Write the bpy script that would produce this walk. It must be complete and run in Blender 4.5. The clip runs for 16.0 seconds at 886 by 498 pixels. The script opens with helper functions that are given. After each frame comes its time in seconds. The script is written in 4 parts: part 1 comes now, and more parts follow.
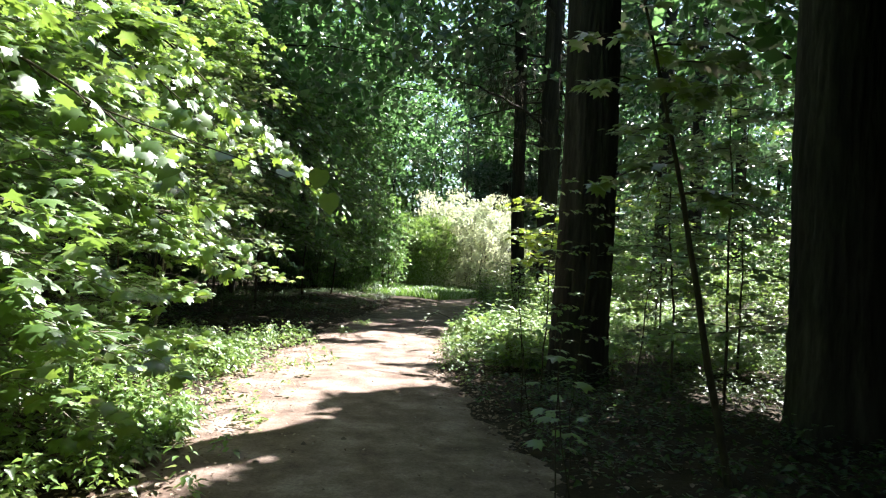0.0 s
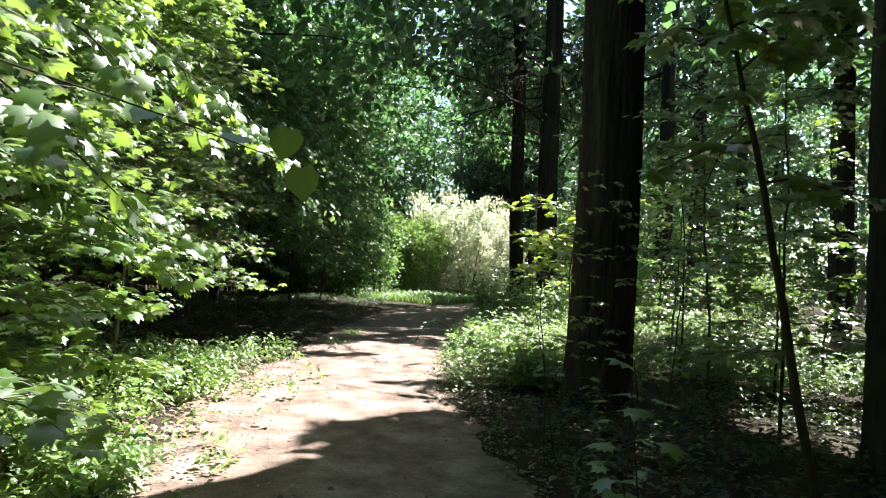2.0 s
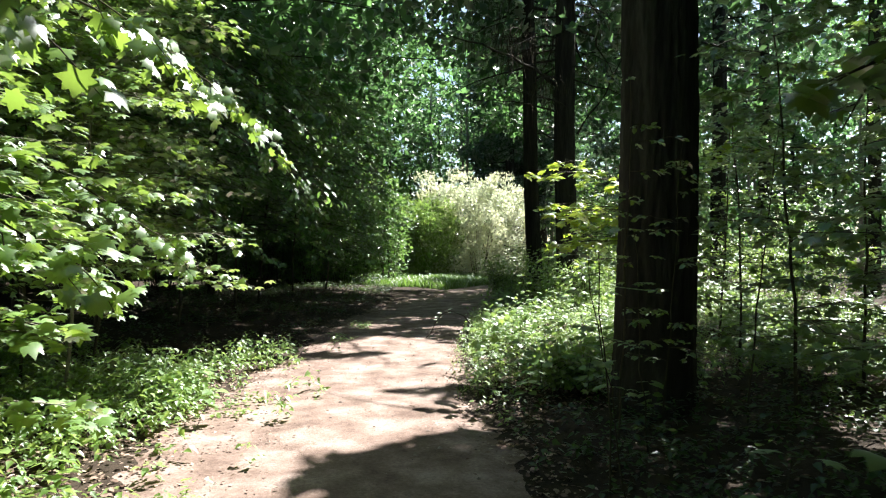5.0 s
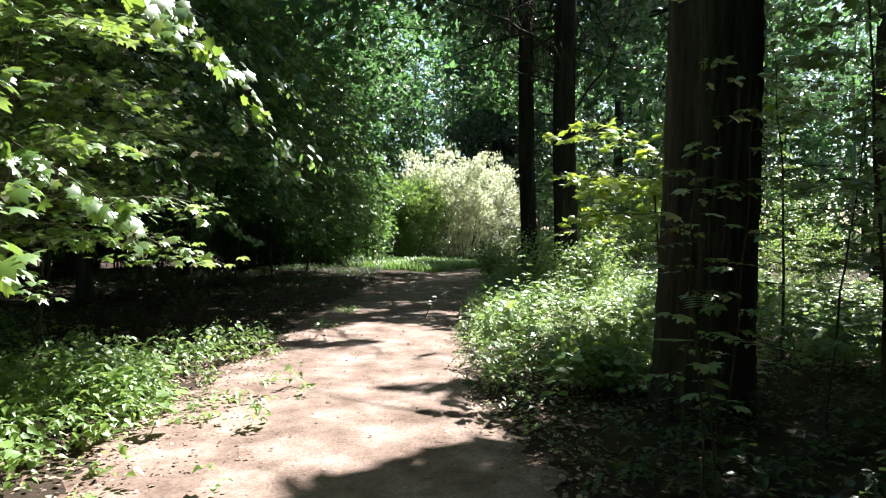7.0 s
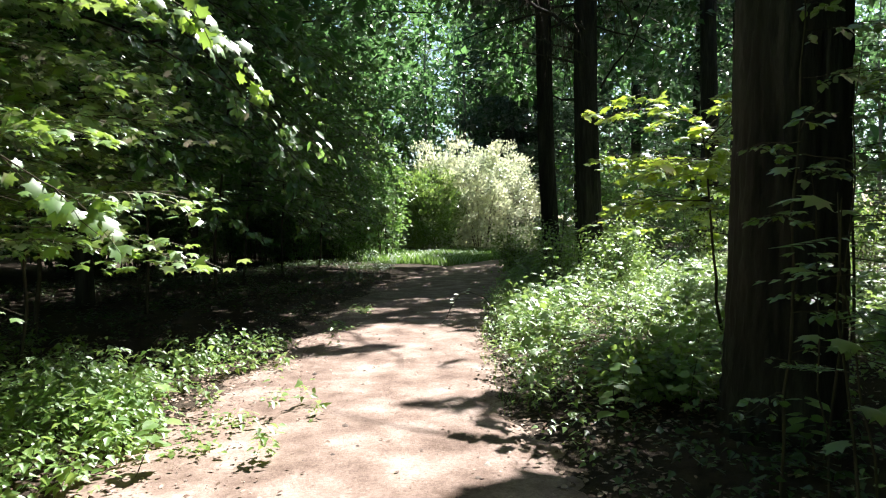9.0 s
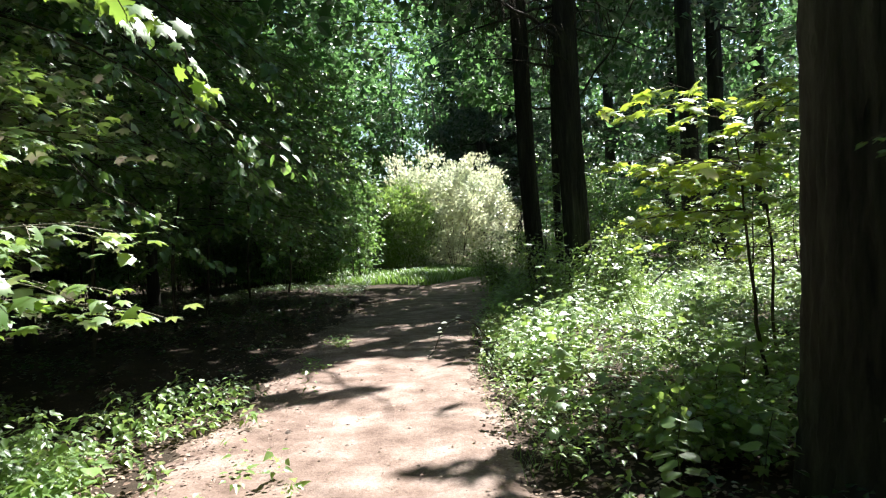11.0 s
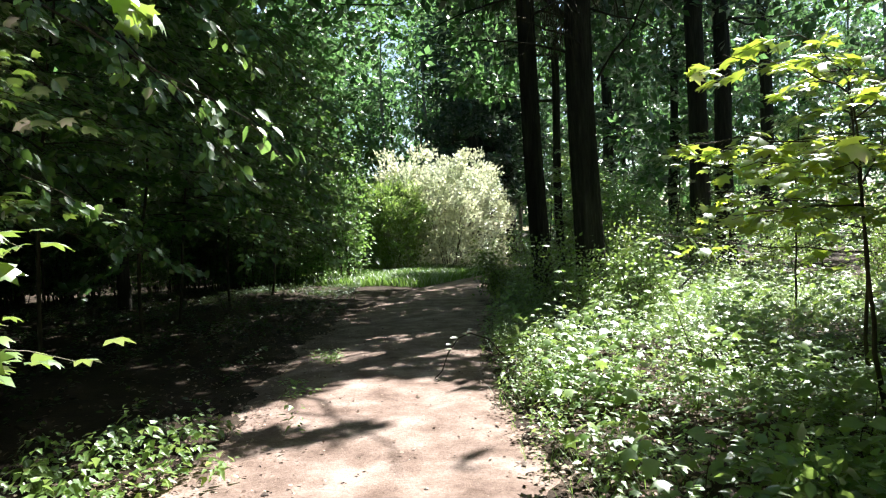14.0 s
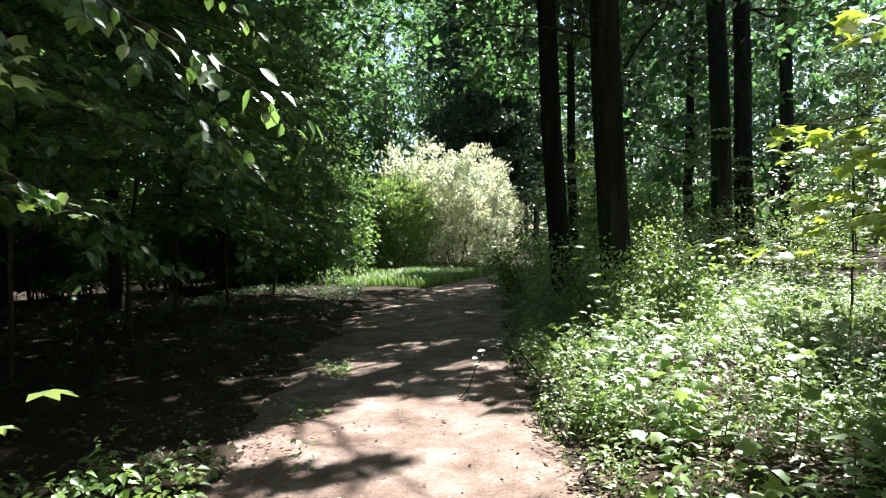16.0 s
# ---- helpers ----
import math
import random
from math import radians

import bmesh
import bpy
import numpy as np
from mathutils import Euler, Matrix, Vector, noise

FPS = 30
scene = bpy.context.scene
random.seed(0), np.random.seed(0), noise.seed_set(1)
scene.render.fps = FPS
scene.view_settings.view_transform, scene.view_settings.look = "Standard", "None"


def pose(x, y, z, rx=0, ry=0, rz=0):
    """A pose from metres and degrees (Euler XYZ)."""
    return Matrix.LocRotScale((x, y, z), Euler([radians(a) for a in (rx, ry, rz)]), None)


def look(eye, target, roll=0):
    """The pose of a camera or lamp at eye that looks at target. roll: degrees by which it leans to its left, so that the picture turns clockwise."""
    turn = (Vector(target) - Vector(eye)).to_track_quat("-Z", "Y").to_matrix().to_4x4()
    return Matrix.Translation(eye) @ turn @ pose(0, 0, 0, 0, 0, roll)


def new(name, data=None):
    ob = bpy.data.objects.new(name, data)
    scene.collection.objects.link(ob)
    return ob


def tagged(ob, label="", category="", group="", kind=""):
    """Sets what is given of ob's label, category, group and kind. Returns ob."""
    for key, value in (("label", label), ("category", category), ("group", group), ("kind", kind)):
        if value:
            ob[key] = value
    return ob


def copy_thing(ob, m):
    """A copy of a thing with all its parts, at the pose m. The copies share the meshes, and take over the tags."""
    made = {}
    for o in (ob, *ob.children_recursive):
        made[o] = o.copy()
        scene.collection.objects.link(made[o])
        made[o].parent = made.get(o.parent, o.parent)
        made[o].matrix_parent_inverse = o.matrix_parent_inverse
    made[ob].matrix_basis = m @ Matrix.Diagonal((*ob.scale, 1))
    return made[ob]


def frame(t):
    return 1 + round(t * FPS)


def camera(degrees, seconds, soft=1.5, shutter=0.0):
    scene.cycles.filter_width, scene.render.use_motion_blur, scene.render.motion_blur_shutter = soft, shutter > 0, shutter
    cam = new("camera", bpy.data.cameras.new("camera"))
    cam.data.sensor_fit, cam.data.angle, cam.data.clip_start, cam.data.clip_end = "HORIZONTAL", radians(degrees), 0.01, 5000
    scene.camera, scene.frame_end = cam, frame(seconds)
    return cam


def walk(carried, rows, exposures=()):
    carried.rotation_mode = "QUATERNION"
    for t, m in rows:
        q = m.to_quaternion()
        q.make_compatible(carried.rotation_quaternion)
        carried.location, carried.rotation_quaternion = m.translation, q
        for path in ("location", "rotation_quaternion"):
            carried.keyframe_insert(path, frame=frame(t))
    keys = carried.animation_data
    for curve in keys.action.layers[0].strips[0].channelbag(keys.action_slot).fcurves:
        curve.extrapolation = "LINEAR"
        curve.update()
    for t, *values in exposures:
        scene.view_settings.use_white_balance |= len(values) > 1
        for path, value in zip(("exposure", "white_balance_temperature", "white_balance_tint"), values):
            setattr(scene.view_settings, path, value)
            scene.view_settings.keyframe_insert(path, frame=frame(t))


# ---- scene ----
cam = camera(65.3, 16.0, 1.15, 0.4)
METRES, EYE, TILT, LEAN, TURN = 6.9, 1.6, 0.0, 0.0, 0.0
PATH = [
    (0, (0.072, 0.067, 1.49), (0.091, 2.067, 1.528), 2.8),
    (0.5, (0.07, 0.377, 1.494), (0.061, 2.377, 1.53), 2.8),
    (1, (0.011, 0.606, 1.512), (-0.015, 2.606, 1.541), 3.8),
    (1.5, (-0.086, 0.841, 1.525), (-0.068, 2.84, 1.584), 3.3),
    (2, (-0.048, 1.123, 1.512), (-0.002, 3.122, 1.56), 2.7),
    (2.5, (-0.041, 1.367, 1.51), (-0.051, 3.367, 1.531), 2.9),
    (3, (-0.109, 1.634, 1.508), (-0.123, 3.634, 1.53), 3.3),
    (3.5, (-0.133, 1.869, 1.502), (-0.106, 3.869, 1.524), 2.7),
    (4, (-0.091, 2.097, 1.525), (-0.051, 4.097, 1.56), 2.1),
    (4.5, (-0.082, 2.243, 1.548), (-0.058, 4.243, 1.542), 1.0),
    (4.7, (-0.085, 2.33, 1.565), (-0.067, 4.33, 1.557), 0.3),
    (6.8, (-0.296, 3.575, 1.441), (-0.257, 5.574, 1.394), -0.0),
    (7, (-0.311, 3.623, 1.44), (-0.232, 5.621, 1.386), 0.5),
    (7.5, (-0.293, 3.826, 1.436), (-0.245, 5.824, 1.365), -0.0),
    (8, (-0.264, 4.017, 1.457), (-0.296, 6.015, 1.388), 0.1),
    (8.5, (-0.347, 4.204, 1.459), (-0.351, 6.203, 1.397), -0.9),
    (9, (-0.422, 4.402, 1.46), (-0.376, 6.4, 1.381), -0.7),
    (9.2, (-0.419, 4.476, 1.449), (-0.376, 6.474, 1.377), -0.5),
    (11.3, (-0.581, 5.59, 1.533), (-0.440, 7.585, 1.497), -2.7),
    (11.5, (-0.548, 5.698, 1.525), (-0.416, 7.693, 1.492), -1.7),
    (12, (-0.599, 5.897, 1.518), (-0.473, 7.893, 1.487), -1.6),
    (12.5, (-0.7, 6.103, 1.532), (-0.484, 8.092, 1.516), -2.1),
    (13, (-0.704, 6.317, 1.524), (-0.479, 8.304, 1.495), -2.6),
    (13.5, (-0.676, 6.53, 1.55), (-0.506, 8.523, 1.505), -2.7),
    (14, (-0.736, 6.747, 1.551), (-0.564, 8.739, 1.507), -2.3),
    (14.5, (-0.813, 6.954, 1.566), (-0.594, 8.941, 1.527), -1.9),
    (15, (-0.841, 7.221, 1.559), (-0.665, 9.213, 1.516), -1.9),
    (15.5, (-0.829, 7.423, 1.571), (-0.702, 9.418, 1.522), -1.9),
    (16, (-0.917, 7.682, 1.568), (-0.744, 9.674, 1.517), -1.8),
]
walk(cam, [(t, look(eye, target, roll)) for t, eye, target, roll in PATH],
     exposures=[(0, 2.28), (3, 2.15), (7, 1.92), (16, 1.9)])

# ---- world, sun, exposure ----
SUN_AZ, SUN_EL = 42.0, 52.0            # degrees clockwise from the way ahead, and above the horizon
TO_SUN = Vector((math.sin(radians(SUN_AZ)) * math.cos(radians(SUN_EL)), math.cos(radians(SUN_AZ)) * math.cos(radians(SUN_EL)), math.sin(radians(SUN_EL))))
world = bpy.data.worlds.new("world")
scene.world = world
world.use_nodes = True
wt = world.node_tree
sky = wt.nodes.new("ShaderNodeTexSky")
sky.sky_type, sky.sun_disc = "NISHITA", False
sky.sun_elevation, sky.sun_rotation = radians(SUN_EL), radians(SUN_AZ)
wt.links.new(sky.outputs[0], wt.nodes["Background"].inputs[0])
wt.nodes["Background"].inputs[1].default_value = 0.062
sun_data = bpy.data.lights.new("sun", "SUN")
sun_data.energy, sun_data.angle, sun_data.color = 5.0, radians(0.5), (1.0, 0.97, 0.93)
sun = new("sun", sun_data)
sun.matrix_world = look((20, 20, 40), Vector((20, 20, 40)) - TO_SUN)

# ---- materials ----


def base_material(name):
    m = bpy.data.materials.new(name)
    m.use_nodes = True
    m.node_tree.nodes.clear()
    return m, m.node_tree.nodes, m.node_tree.links


def ramp(nodes, stops):
    r = nodes.new("ShaderNodeValToRGB")
    while len(r.color_ramp.elements) < len(stops):
        r.color_ramp.elements.new(0.5)
    for e, (pos, col) in zip(r.color_ramp.elements, stops):
        e.position, e.color = pos, (*col, 1)
    return r


def noise_tex(nodes, links, scale, detail=4.0, rough=0.6, stretch=(1, 1, 1)):
    tc, mp, n = nodes.new("ShaderNodeNewGeometry"), nodes.new("ShaderNodeMapping"), nodes.new("ShaderNodeTexNoise")
    mp.inputs["Scale"].default_value = stretch
    links.new(tc.outputs["Position"], mp.inputs["Vector"])
    links.new(mp.outputs[0], n.inputs["Vector"])
    n.inputs["Scale"].default_value, n.inputs["Detail"].default_value, n.inputs["Roughness"].default_value = scale, detail, rough
    return n


def mix_color(nodes, links, fac, a, b, mode="MIX", amount=None):
    x = nodes.new("ShaderNodeMix")
    x.data_type, x.blend_type = "RGBA", mode
    if fac is None:
        x.inputs[0].default_value = amount
    else:
        links.new(fac, x.inputs[0])
    for i, v in ((6, a), (7, b)):
        if isinstance(v, tuple):
            x.inputs[i].default_value = (*v, 1)
        else:
            links.new(v, x.inputs[i])
    return x.outputs[2]


def leaf_material(name, dark, mid, light, glow, gloss=0.09, rough=0.42, through_amount=0.36):
    """A leaf: matt green with light passing through it and a thin waxy gloss; every leaf differs a little."""
    m, nodes, links = base_material(name)
    geo = nodes.new("ShaderNodeNewGeometry")
    r = ramp(nodes, [(0.0, dark), (0.55, mid), (1.0, light)])
    info, add, frac = nodes.new("ShaderNodeObjectInfo"), nodes.new("ShaderNodeMath"), nodes.new("ShaderNodeMath")
    add.operation, frac.operation = "ADD", "FRACT"
    links.new(geo.outputs["Random Per Island"], add.inputs[0])
    links.new(info.outputs["Random"], add.inputs[1])
    links.new(add.outputs[0], frac.inputs[0])
    links.new(frac.outputs[0], r.inputs[0])
    big = noise_tex(nodes, links, 0.9, 3)
    fine = noise_tex(nodes, links, 60, 3)
    hue = ramp(nodes, [(0.3, (0.75, 0.8, 0.75)), (0.7, (1.25, 1.15, 1.0))])
    links.new(big.outputs[0], hue.inputs[0])
    spots = ramp(nodes, [(0.3, (0.8, 0.8, 0.8)), (0.7, (1.15, 1.15, 1.15))])
    links.new(fine.outputs[0], spots.inputs[0])
    col = mix_color(nodes, links, None, mix_color(nodes, links, None, r.outputs[0], hue.outputs[0], "MULTIPLY", 1.0), spots.outputs[0], "MULTIPLY", 1.0)
    dif, tra, glo = nodes.new("ShaderNodeBsdfDiffuse"), nodes.new("ShaderNodeBsdfTranslucent"), nodes.new("ShaderNodeBsdfGlossy")
    links.new(col, dif.inputs[0])
    links.new(mix_color(nodes, links, None, glow, hue.outputs[0], "MULTIPLY", 1.0), tra.inputs[0])
    glo.inputs["Roughness"].default_value = rough
    glo.inputs["Color"].default_value = (0.96, 0.98, 1.0, 1)
    a, b, out = nodes.new("ShaderNodeMixShader"), nodes.new("ShaderNodeMixShader"), nodes.new("ShaderNodeOutputMaterial")
    a.inputs[0].default_value = through_amount
    links.new(dif.outputs[0], a.inputs[1])
    links.new(tra.outputs[0], a.inputs[2])
    fr = nodes.new("ShaderNodeFresnel")
    fr.inputs[0].default_value = 1.4
    mul = nodes.new("ShaderNodeMath")
    mul.operation = "MULTIPLY_ADD"
    mul.inputs[1].default_value, mul.inputs[2].default_value = 0.35, gloss * 0.4
    links.new(fr.outputs[0], mul.inputs[0])
    links.new(mul.outputs[0], b.inputs[0])
    links.new(a.outputs[0], b.inputs[1])
    links.new(glo.outputs[0], b.inputs[2])
    links.new(b.outputs[0], out.inputs[0])
    return m


def rough_material(name, stops, scale, bump=0.3, stretch=(1, 1, 1), rough=0.9, fine_scale=40.0, dist=0.02, per_piece=False):
    """An earthy or barky surface: a broad and a fine noise for colour, the fine one for relief."""
    m, nodes, links = base_material(name)
    bs, out = nodes.new("ShaderNodeBsdfPrincipled"), nodes.new("ShaderNodeOutputMaterial")
    a = noise_tex(nodes, links, scale, 6, 0.65, stretch)
    b = noise_tex(nodes, links, fine_scale, 5, 0.7, stretch)
    r = ramp(nodes, stops)
    if per_piece:
        geo = nodes.new("ShaderNodeNewGeometry")
        links.new(geo.outputs["Random Per Island"], r.inputs[0])
    else:
        links.new(a.outputs[0], r.inputs[0])
    f = ramp(nodes, [(0.25, (0.6, 0.58, 0.56)), (0.75, (1.3, 1.3, 1.3))])
    links.new(b.outputs[0], f.inputs[0])
    links.new(mix_color(nodes, links, None, r.outputs[0], f.outputs[0], "MULTIPLY", 1.0), bs.inputs["Base Color"])
    bs.inputs["Roughness"].default_value = rough
    bs.inputs["Specular IOR Level"].default_value = 0.25
    bp = nodes.new("ShaderNodeBump")
    bp.inputs["Strength"].default_value, bp.inputs["Distance"].default_value = bump, dist
    links.new(b.outputs[0], bp.inputs["Height"])
    links.new(bp.outputs[0], bs.inputs["Normal"])
    links.new(bs.outputs[0], out.inputs[0])
    return m


M_MAPLE = leaf_material("maple_leaf", (0.05, 0.12, 0.022), (0.085, 0.19, 0.03), (0.13, 0.24, 0.055), (0.4, 0.62, 0.1), gloss=0.2)
M_GLOW = leaf_material("thin_maple_leaf", (0.06, 0.14, 0.022), (0.1, 0.2, 0.03), (0.14, 0.25, 0.04), (0.52, 0.68, 0.08), gloss=0.05, through_amount=0.6)
M_HAZEL = leaf_material("hazel_leaf", (0.032, 0.1, 0.024), (0.06, 0.165, 0.038), (0.095, 0.21, 0.05), (0.36, 0.64, 0.15), gloss=0.12)
M_HERB = leaf_material("herb_leaf", (0.06, 0.13, 0.03), (0.12, 0.23, 0.06), (0.2, 0.32, 0.1), (0.46, 0.68, 0.16), gloss=0.1)
# near-white leaf colour stands in for sun glare and sheen
M_PALE = leaf_material("glare_pale_leaf", (0.18, 0.26, 0.12), (0.36, 0.44, 0.24), (0.62, 0.65, 0.46), (0.76, 0.8, 0.6), gloss=0.35, through_amount=0.58)
M_FAR = leaf_material("wood_leaf", (0.028, 0.078, 0.03), (0.05, 0.115, 0.04), (0.085, 0.16, 0.055), (0.19, 0.4, 0.14), gloss=0.05, through_amount=0.42)
# herb leaf colour darkened, to put deep shade into the plants themselves
M_SHADE = leaf_material("shade_darkened_leaf", (0.016, 0.042, 0.014), (0.028, 0.066, 0.02), (0.045, 0.09, 0.026), (0.16, 0.28, 0.06), gloss=0.06)
M_NEEDLE = leaf_material("needles", (0.025, 0.06, 0.035), (0.04, 0.085, 0.045), (0.06, 0.11, 0.055), (0.12, 0.24, 0.1))
M_GRASS = leaf_material("grass_blade", (0.04, 0.1, 0.025), (0.07, 0.15, 0.035), (0.12, 0.21, 0.06), (0.24, 0.42, 0.09), gloss=0.02)
M_BARK = rough_material("ridged_bark", [(0.3, (0.018, 0.016, 0.015)), (0.52, (0.044, 0.04, 0.035)), (0.75, (0.1, 0.09, 0.08))], 5.0, 0.8, (1, 1, 0.12), 0.95, 22.0, 0.03)
M_TWIG = rough_material("twig_bark", [(0.3, (0.04, 0.035, 0.025)), (0.7, (0.1, 0.085, 0.06))], 12.0, 0.3, (1, 1, 0.3))
M_PALE_TWIG = rough_material("pale_bark", [(0.3, (0.16, 0.15, 0.12)), (0.7, (0.3, 0.28, 0.23))], 12.0, 0.3, (1, 1, 0.3))
M_PATH = rough_material("trodden_earth", [(0.3, (0.115, 0.077, 0.06)), (0.5, (0.225, 0.165, 0.138)), (0.7, (0.38, 0.305, 0.27))], 2.2, 0.55, rough=0.95, fine_scale=38.0, dist=0.02)
M_SOIL = rough_material("forest_floor", [(0.3, (0.022, 0.016, 0.011)), (0.55, (0.048, 0.034, 0.023)), (0.8, (0.085, 0.062, 0.043))], 3.0, 0.8, rough=0.95, fine_scale=26.0, dist=0.03)
M_LITTER = rough_material("dead_leaf", [(0.0, (0.1, 0.06, 0.045)), (0.5, (0.24, 0.17, 0.13)), (1.0, (0.46, 0.37, 0.3))], 3.0, 0.2, rough=0.75, per_piece=True)
M_STONE = rough_material("pebble", [(0.0, (0.07, 0.055, 0.05)), (0.5, (0.2, 0.16, 0.13)), (1.0, (0.36, 0.32, 0.28))], 9.0, 0.3, per_piece=True)

# ---- building helpers ----


def mesh_object(name, verts, faces, material, parent=None, smooth=False):
    """verts: n x 3 array; faces: one array of k-cornered faces, or a list of such arrays."""
    faces = faces if isinstance(faces, list) else [faces]
    me = bpy.data.meshes.new(name)
    me.vertices.add(len(verts))
    me.vertices.foreach_set("co", np.asarray(verts, np.float32).ravel())
    loops = np.concatenate([f.ravel() for f in faces]).astype(np.int32)
    sizes = np.concatenate([np.full(len(f), f.shape[1]) for f in faces]).astype(np.int32)
    me.loops.add(len(loops))
    me.loops.foreach_set("vertex_index", loops)
    me.polygons.add(len(sizes))
    me.polygons.foreach_set("loop_start", np.concatenate([[0], np.cumsum(sizes)[:-1]]).astype(np.int32))
    me.update(calc_edges=True)
    me.validate()
    if smooth:
        me.polygons.foreach_set("use_smooth", np.ones(len(me.polygons), bool))
    me.materials.append(material)
    ob = new(name, me)
    ob.parent = parent
    return ob


def thing(name, at, label, category, group=""):
    """The Empty that holds a thing's parts, at its base."""
    e = new(name)
    e.empty_display_size = 0.2
    e.location = at
    return tagged(e, label, category, group)


# leaf outlines, unit long, stalk end at the origin: corners and the triangles between them
def outline(points, tris):
    return np.array(points, float), np.array(tris, int)


MAPLE = outline([(0, 0, 0), (0.34, -0.12, -0.05), (0.3, 0.12, 0.0), (0.64, 0.36, -0.1), (0.38, 0.46, 0.0), (0.33, 0.78, -0.08), (0.17, 0.66, 0.0), (0, 1.0, -0.12),
                 (-0.17, 0.66, 0.0), (-0.33, 0.78, -0.08), (-0.38, 0.46, 0.0), (-0.64, 0.36, -0.1), (-0.3, 0.12, 0.0), (-0.34, -0.12, -0.05), (0, 0.35, 0.04)],
                [(0, 1, 2), (2, 3, 4), (4, 5, 6), (6, 7, 8), (8, 9, 10), (10, 11, 12), (12, 13, 0), (14, 0, 2), (14, 2, 4), (14, 4, 6), (14, 6, 8), (14, 8, 10), (14, 10, 12), (14, 12, 0)])
STAR = outline([(0, 0, 0), (0.48, 0.1, -0.08), (0.34, 0.38, 0.03), (0.42, 0.75, -0.08), (0.16, 0.66, 0.03), (0, 1, -0.1), (-0.16, 0.66, 0.03), (-0.42, 0.75, -0.08), (-0.34, 0.38, 0.03), (-0.48, 0.1, -0.08)],
               [(0, 1, 2), (2, 3, 4), (4, 5, 6), (6, 7, 8), (8, 9, 0), (0, 2, 4), (0, 4, 6), (0, 6, 8)])
OVAL = outline([(0, 0, 0), (0.27, 0.25, 0.07), (0.3, 0.58, 0.05), (0, 1, -0.08), (-0.3, 0.58, 0.05), (-0.27, 0.25, 0.07)], [(0, 1, 2), (0, 2, 3), (0, 3, 4), (0, 4, 5)])
BROAD = outline([(0, 0.06, 0), (0.3, -0.04, -0.02), (0.52, 0.3, 0.03), (0.44, 0.66, 0.02), (0.2, 0.9, -0.03), (0, 1.08, -0.1), (-0.2, 0.9, -0.03), (-0.44, 0.66, 0.02), (-0.52, 0.3, 0.03), (-0.3, -0.04, -0.02)],
                [(0, 1, 2), (0, 2, 3), (0, 3, 4), (0, 4, 5), (0, 5, 6), (0, 6, 7), (0, 7, 8), (0, 8, 9)])
NARROW = outline([(0, 0, 0), (0.15, 0.35, 0.03), (0, 1, -0.06), (-0.15, 0.35, 0.03)], [(0, 1, 2), (0, 2, 3)])
TOOTHED = outline([(0, 0, 0), (0.34, 0.22, 0.06), (0.2, 0.55, 0.03), (0, 1, -0.14), (-0.2, 0.55, 0.03), (-0.34, 0.22, 0.06)], [(0, 1, 2), (0, 2, 3), (0, 3, 4), (0, 4, 5)])
KITE = outline([(0, 0, 0), (0.32, 0.42, 0.08), (0, 1, -0.06), (-0.32, 0.42, 0.08)], [(0, 1, 2), (0, 2, 3)])
BLADE = outline([(-0.02, 0, 0), (0.02, 0, 0), (0.018, 0.55, 0.05), (-0.018, 0.55, 0.05), (0, 1, 0.22)], [(0, 1, 2), (0, 2, 3), (3, 2, 4)])


def unit(v):
    return v / np.maximum(np.linalg.norm(v, axis=-1, keepdims=True), 1e-9)


def leaves(name, places, ways, ups, sizes, shape, material, parent=None):
    """One mesh of leaves: each grows from its place along its way, its face towards its up."""
    pts, tris = shape
    y = unit(np.asarray(ways, float))
    x = unit(np.cross(y, np.asarray(ups, float)))
    z = np.cross(x, y)
    s = np.asarray(sizes, float)[:, None, None]
    v = np.asarray(places, float)[:, None] + s * (pts[None, :, 0:1] * x[:, None] + pts[None, :, 1:2] * y[:, None] + pts[None, :, 2:3] * z[:, None])
    n = len(v)
    f = (tris[None] + (np.arange(n) * len(pts))[:, None, None]).reshape(-1, 3)
    return mesh_object(name, v.reshape(-1, 3), f, material, parent)


def tubes(name, lines, material, parent=None, sides=6, rough=0.0, rng=None):
    """One mesh of tapered stems. lines: (points n x 3, radii n)."""
    vs, fs, base = [], [], 0
    ang = np.linspace(0, 2 * np.pi, sides, endpoint=False)
    for pts, rad in lines:
        pts, rad = np.asarray(pts, float), np.asarray(rad, float)
        d = unit(np.gradient(pts, axis=0))
        ref = np.where(np.abs(d[:, 2:3]) > 0.8, np.array([[1.0, 0, 0]]), np.array([[0, 0, 1.0]]))
        a = unit(np.cross(d, ref))
        b = np.cross(d, a)
        r = rad[:, None] * (1 + (rng.normal(0, rough, (len(pts), sides)) if rough else 0))
        ring = pts[:, None] + r[..., None] * (np.cos(ang)[None, :, None] * a[:, None] + np.sin(ang)[None, :, None] * b[:, None])
        vs.append(ring.reshape(-1, 3))
        i, j = np.meshgrid(np.arange(len(pts) - 1), np.arange(sides), indexing="ij")
        k = (j + 1) % sides
        fs.append(np.stack([i * sides + j, i * sides + k, (i + 1) * sides + k, (i + 1) * sides + j], -1).reshape(-1, 4) + base)
        base += len(pts) * sides
    return mesh_object(name, np.concatenate(vs), np.concatenate(fs), material, parent, smooth=True)


def bend(a, b, n, rng, wander=0.05, sag=0.0):
    """A wandering line from a to b that sags by so many metres at its end."""
    t = np.linspace(0, 1, n)[:, None]
    a, b = np.asarray(a, float), np.asarray(b, float)
    w = np.cumsum(rng.normal(0, wander / n, (n, 3)), 0)
    return a + (b - a) * t + w * np.linalg.norm(b - a) + np.array([0, 0, -sag]) * t ** 2


